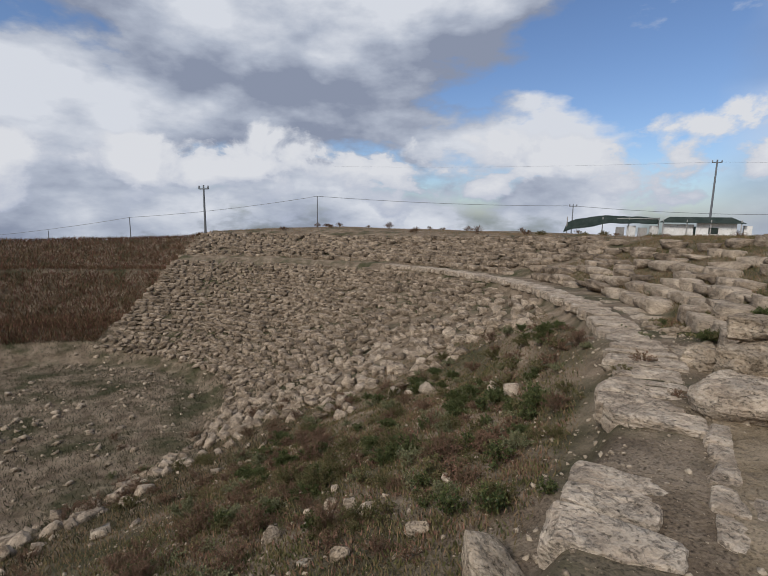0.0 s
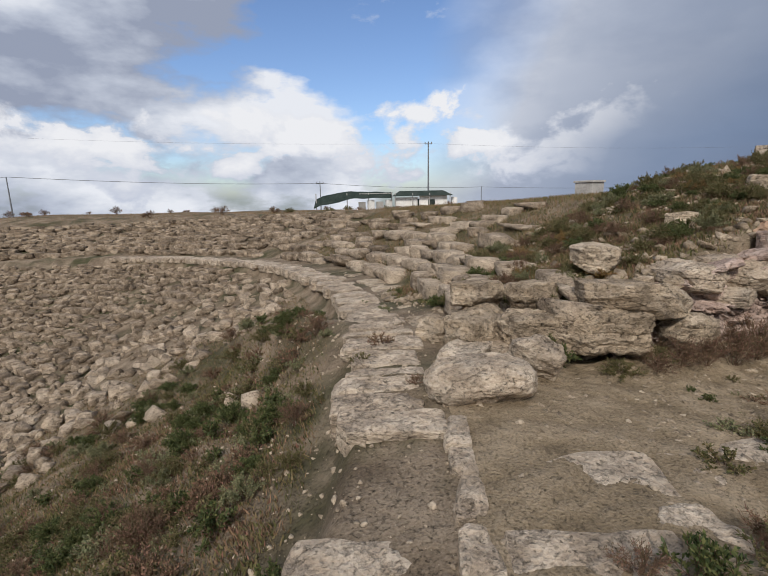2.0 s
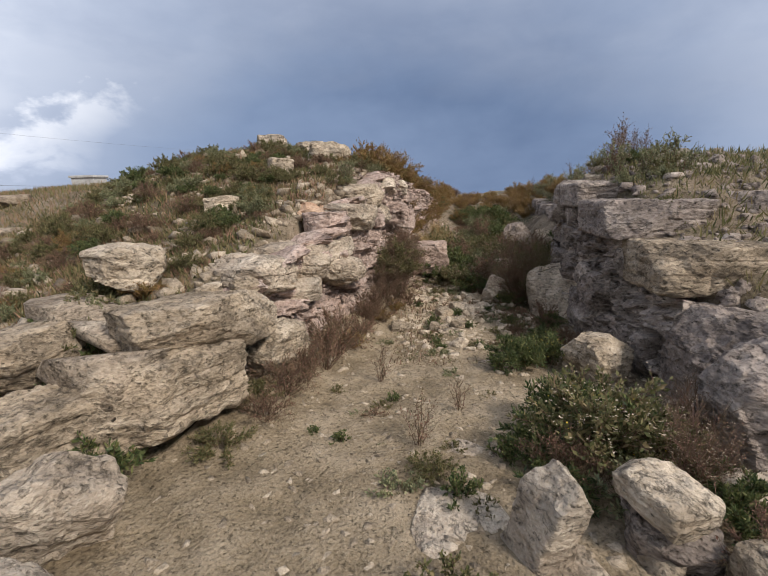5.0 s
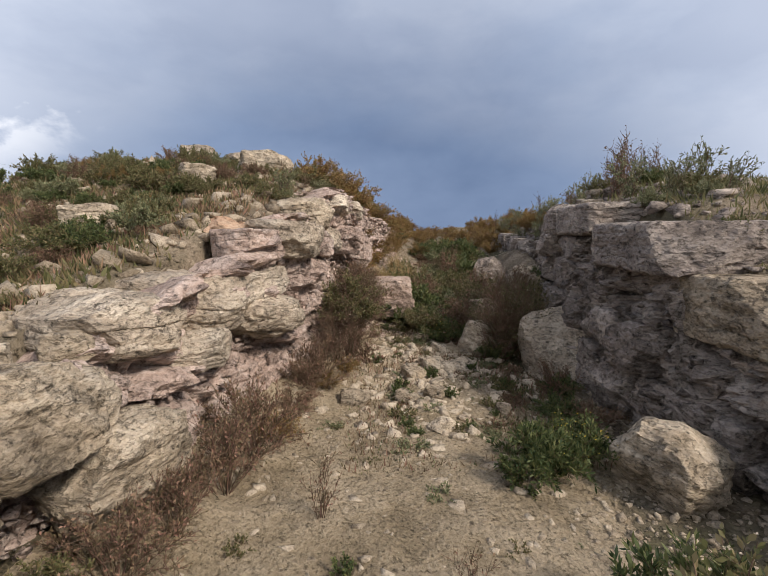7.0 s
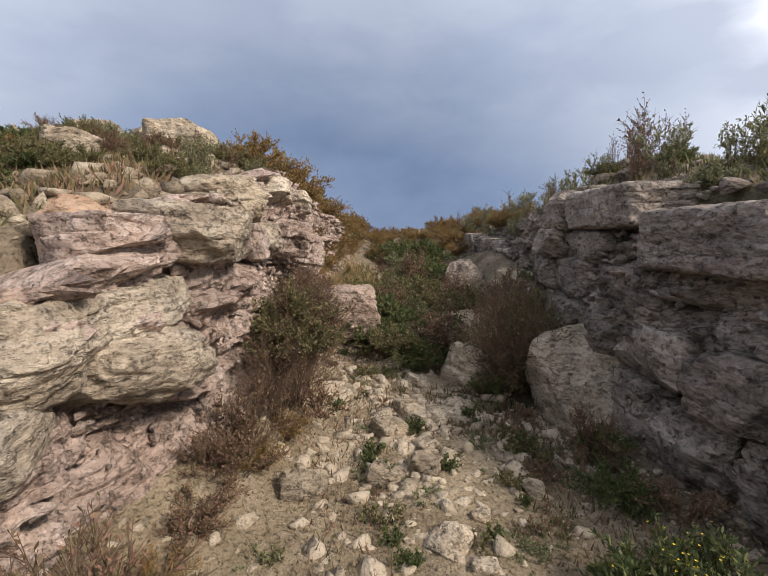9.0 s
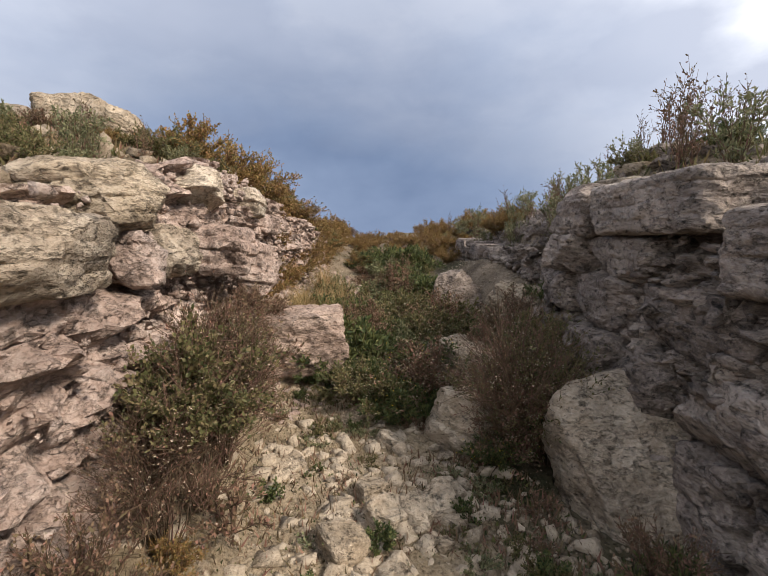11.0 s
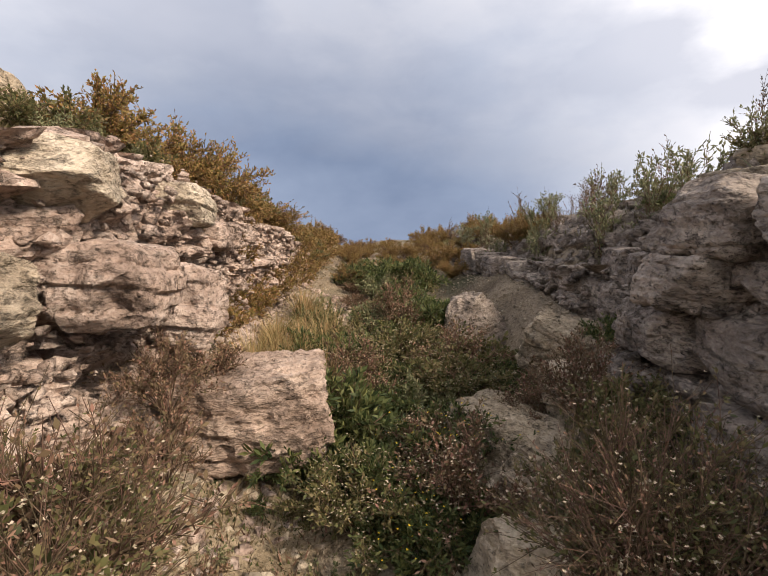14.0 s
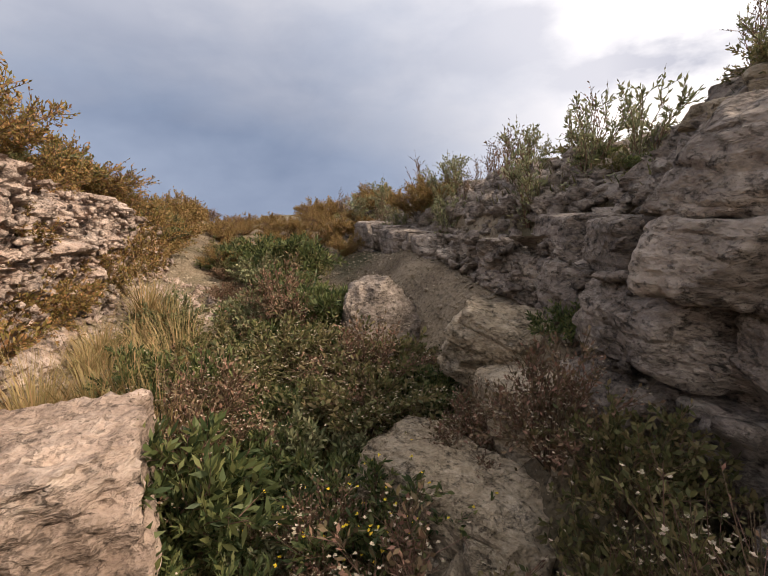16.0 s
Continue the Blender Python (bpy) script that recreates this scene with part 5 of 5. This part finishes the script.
# the slope below the walkway
def on_grass(x, y):
    return math.hypot(x - CX, y - CY) < 21.0


spread("weed", 110, (-2.5, 2.6), lambda x: (2.2, 8.5), 0.7, 1.8, on_grass)
spread("weed", 80, (0.4, 4.2), lambda x: (1.9 + 1.6 * x, 5.0 + 1.6 * x), 0.9, 2.0, on_grass)
spread("olive", 55, (-3, 3.5), lambda x: (3.0, 12), 0.4, 0.8, on_grass)
spread("green", 45, (-2.5, 3.2), lambda x: (4.5, 11), 0.4, 0.75, on_grass)
spread("dry", 70, (-5, 3.5), lambda x: (2.5, 12), 0.4, 0.9, on_grass)
spread("weed", 15, (2.2, 6), lambda x: (4.2, 9), 0.7, 1.4)


# ---- dry grass on the far slopes ----
def grass_cover(name, label, n, where, lo, hi, material, seed, wide=0.045):
    rng = np.random.RandomState(seed)
    x, y = where(rng, n)
    b = np.stack([x, y, H(x, y) - 0.03], -1)
    L = rng.uniform(lo, hi, len(x))
    way = unit(np.stack([rng.normal(0, 0.5, len(x)), rng.normal(0, 0.5, len(x)), np.ones(len(x))], -1))
    v, t = blades(b, b + way * L[:, None], L * wide, unit(np.cross(way, rng.normal(0, 1, (len(x), 3)))))
    return tagged(new(name, fast_mesh(name, v, t, material)), label, "grass", kind="stuff")


def west_hill(rng, n):
    s, p = rng.uniform(11, 48, n), np.radians(rng.uniform(94, 150, n))
    return CX + s * np.cos(p), CY + s * np.sin(p)


def ridge(rng, n):
    s, p = 27.5 + 16 * rng.rand(n) ** 1.5, np.radians(rng.uniform(-5, 94, n))
    return CX + s * np.cos(p), CY + s * np.sin(p)


def near_slope(rng, n):
    s, p = rng.uniform(11.5, 21.0, n), np.radians(rng.uniform(-58, -5, n))
    return CX + s * np.cos(p), CY + s * np.sin(p)


def mound_top(rng, n):
    x = rng.uniform(5.5, 17, n)
    y = y_left(x) + 0.55 + rng.rand(n) * 5
    keep = wobble(x, y, 3.0, 33) > -0.12
    return x[keep], y[keep]


def south_top_grass(rng, n):
    x = rng.uniform(5.6, 18, n)
    return x, y_right(x) - 0.45 - rng.rand(n) * 2.5


def orchestra(rng, n):
    s, p = 14.5 * np.sqrt(rng.rand(n)), np.radians(rng.uniform(-80, 170, n))
    return CX + s * np.cos(p), CY + s * np.sin(p)


def tufts(x0, x1, edge, reach, clumps, wide):
    """Points gathered into clumps over a strip beyond an edge."""
    def where(rng, n):
        cx = rng.uniform(x0, x1, clumps)
        cy = edge(cx) + rng.rand(clumps) * reach
        k = rng.randint(0, clumps, n)
        r = wide * rng.uniform(0.4, 1.3, clumps)[k]
        x, y = cx[k] + rng.normal(0, 1, n) * r, cy[k] + rng.normal(0, 1, n) * r
        keep = (np.hypot(x - CX, y - CY) < 20.9) | (x > 4.5)
        return x[keep], y[keep]
    return where


RUST = plain("rusty_dry_grass", (0.11, 0.062, 0.034), 0.85, vary=0.5)
DUN = plain("dun_dry_grass", (0.2, 0.14, 0.075), 0.85, vary=0.4)
grass_cover("rusty_grass", "rusty brown dry grass on the far hill", 90000, west_hill, 0.2, 0.5, RUST, 21)
grass_cover("ridge_grass", "dry brown grass along the ridge", 40000, ridge, 0.05, 0.2, DUN, 22)
grass_cover("slope_grass", "short dry grass and herbs on the slope", 60000, near_slope, 0.03, 0.11, LEAF["olive"], 23)
grass_cover("slope_straw", "short dead grass on the slope", 100000, near_slope, 0.03, 0.12, DUN, 24)
# orchestra grass: its dark colour also stands in for the cloud's shade
grass_cover("orchestra_grass", "dull green grass in the orchestra, darkened for cloud shade", 110000, orchestra, 0.05, 0.2, plain("cloud_shaded_grass", (0.06, 0.056, 0.03), 0.8, vary=0.5), 25)
grass_cover("mound_grass", "dry olive grass between shrubs on the mound", 40000, mound_top, 0.03, 0.13, LEAF["olive"], 26)
grass_cover("mound_brush", "low olive brush in clumps on the mound", 60000, tufts(5.4, 13, lambda x: y_left(x) + 0.7, 4.5, 420, 0.13), 0.03, 0.11, LEAF["olive"], 71, 0.12)
grass_cover("mound_heath", "low brown brush in clumps on the mound", 40000, tufts(5.4, 13, lambda x: y_left(x) + 0.5, 4.5, 320, 0.12), 0.03, 0.12, LEAF["dry"], 72, 0.08)
grass_cover("slope_tufts", "olive tufts of grass on the slope", 80000, tufts(-3.5, 2.6, lambda x: 1.9 + 0 * x, 8.0, 600, 0.13), 0.02, 0.09, LEAF["olive"], 73, 0.12)
grass_cover("slope_brush", "dark brown tufts on the slope", 50000, tufts(-3.5, 2.4, lambda x: 1.7 + 0 * x, 7.0, 400, 0.13), 0.02, 0.09, LEAF["dry"], 74, 0.1)
grass_cover("mound_straw", "dead brown grass between shrubs on the mound", 40000, mound_top, 0.03, 0.15, DUN, 27)
grass_cover("wall_grass", "dry grass on the wall's top", 26000, south_top_grass, 0.03, 0.16, LEAF["olive"], 28)
grass_cover("west_straw", "dead pale grass on the far hill", 25000, west_hill, 0.2, 0.5, DUN, 29)


# ---- sandy floor of the path ----
def build_path():
    xs, fs = np.arange(1.0, 10.6, 0.06), np.linspace(0, 1, 72)
    X = np.repeat(xs[:, None], len(fs), 1)
    lo = np.maximum(y_right(X) - 0.05, np.interp(X, [1.0, 5.2], [-1.2, 0.0]))
    kerb = CY - np.sqrt(np.maximum(22.12**2 - (X - CX) ** 2, 1.0))
    hi = np.minimum(np.minimum(y_left(X), np.where(X < 5, kerb, 99)), 4.6)
    Y = lo + (hi - lo) * fs[None]
    rim = np.minimum(fs[None] * (hi - lo), np.minimum(X - 1.0, 10.6 - X))
    Z = H(X, Y) + 0.018 + 0.05 * (wobble(X, Y, 2.5, 14) + 0.4 * wobble(X, Y, 9, 15) - 0.8) * sm(1.3, 0.2, rim)
    ob = mesh_object("path", np.stack([X, Y, Z], -1).reshape(-1, 3).tolist(), grid_faces(len(xs), len(fs)), SAND)
    return tagged(ob, "sandy trodden earth path with fine gravel", "path", kind="structure")


build_path()


def terrace(rng, n):
    s, p = rng.uniform(23, 31, n), np.radians(rng.uniform(-23, 10, n))
    return CX + s * np.cos(p), CY + s * np.sin(p)


grass_cover("terrace_grass", "short dry grass above the seats", 45000, terrace, 0.04, 0.16, LEAF["olive"], 31)
grass_cover("terrace_straw", "dead grass above the seats", 30000, terrace, 0.04, 0.18, DUN, 32)
spread("weed", 15, (4.5, 12), lambda x: (5.5, 16), 0.8, 1.8, lambda x, y: math.hypot(x - CX, y - CY) > 23.2)


def passage_floor(rng, n):
    x, y = rng.uniform(6.6, 11, n), rng.uniform(0.8, 2.5, n)
    keep = (wobble(x, y, 3.2, 41) > -0.1) & (y < y_left(x) - 0.1)
    return x[keep], y[keep]


grass_cover("floor_herbs", "low green herbs between fallen stones", 24000, passage_floor, 0.02, 0.07, LEAF["green"], 42, 0.16)
grass_cover("floor_straw", "dead twiggy grass on the passage floor", 14000, passage_floor, 0.03, 0.12, LEAF["dry"], 43)
grass_cover("slope_herbs", "low olive herbs on the slope below the walkway", 50000, near_slope, 0.02, 0.07, LEAF["olive"], 44, 0.16)


def path_grit(rng, n):
    x = rng.uniform(3.2, 8.5, n)
    yl, yr = np.minimum(y_left(x), 3.6), np.maximum(y_right(x), 0.2)
    return x, yr + (yl - yr) * rng.rand(n)


scatter_stones("path_grit", "loose pale grit and pebbles lying on the sandy path", 5000, path_grit, 0.016, 0.065, 31, PEBBLE, 4)

# tall thin shrubs standing along both tops of the cutting
for i in range(16):
    x = 10.5 + i * 0.42
    plant("silver", x, y_right(x) - prnd.uniform(0.25, 0.8), prnd.uniform(1.0, 1.5))
    plant(prnd.choice(["olive", "golden", "golden", "silver"]), x, y_left(x) + prnd.uniform(0.15, 0.7), prnd.uniform(1.0, 1.6))
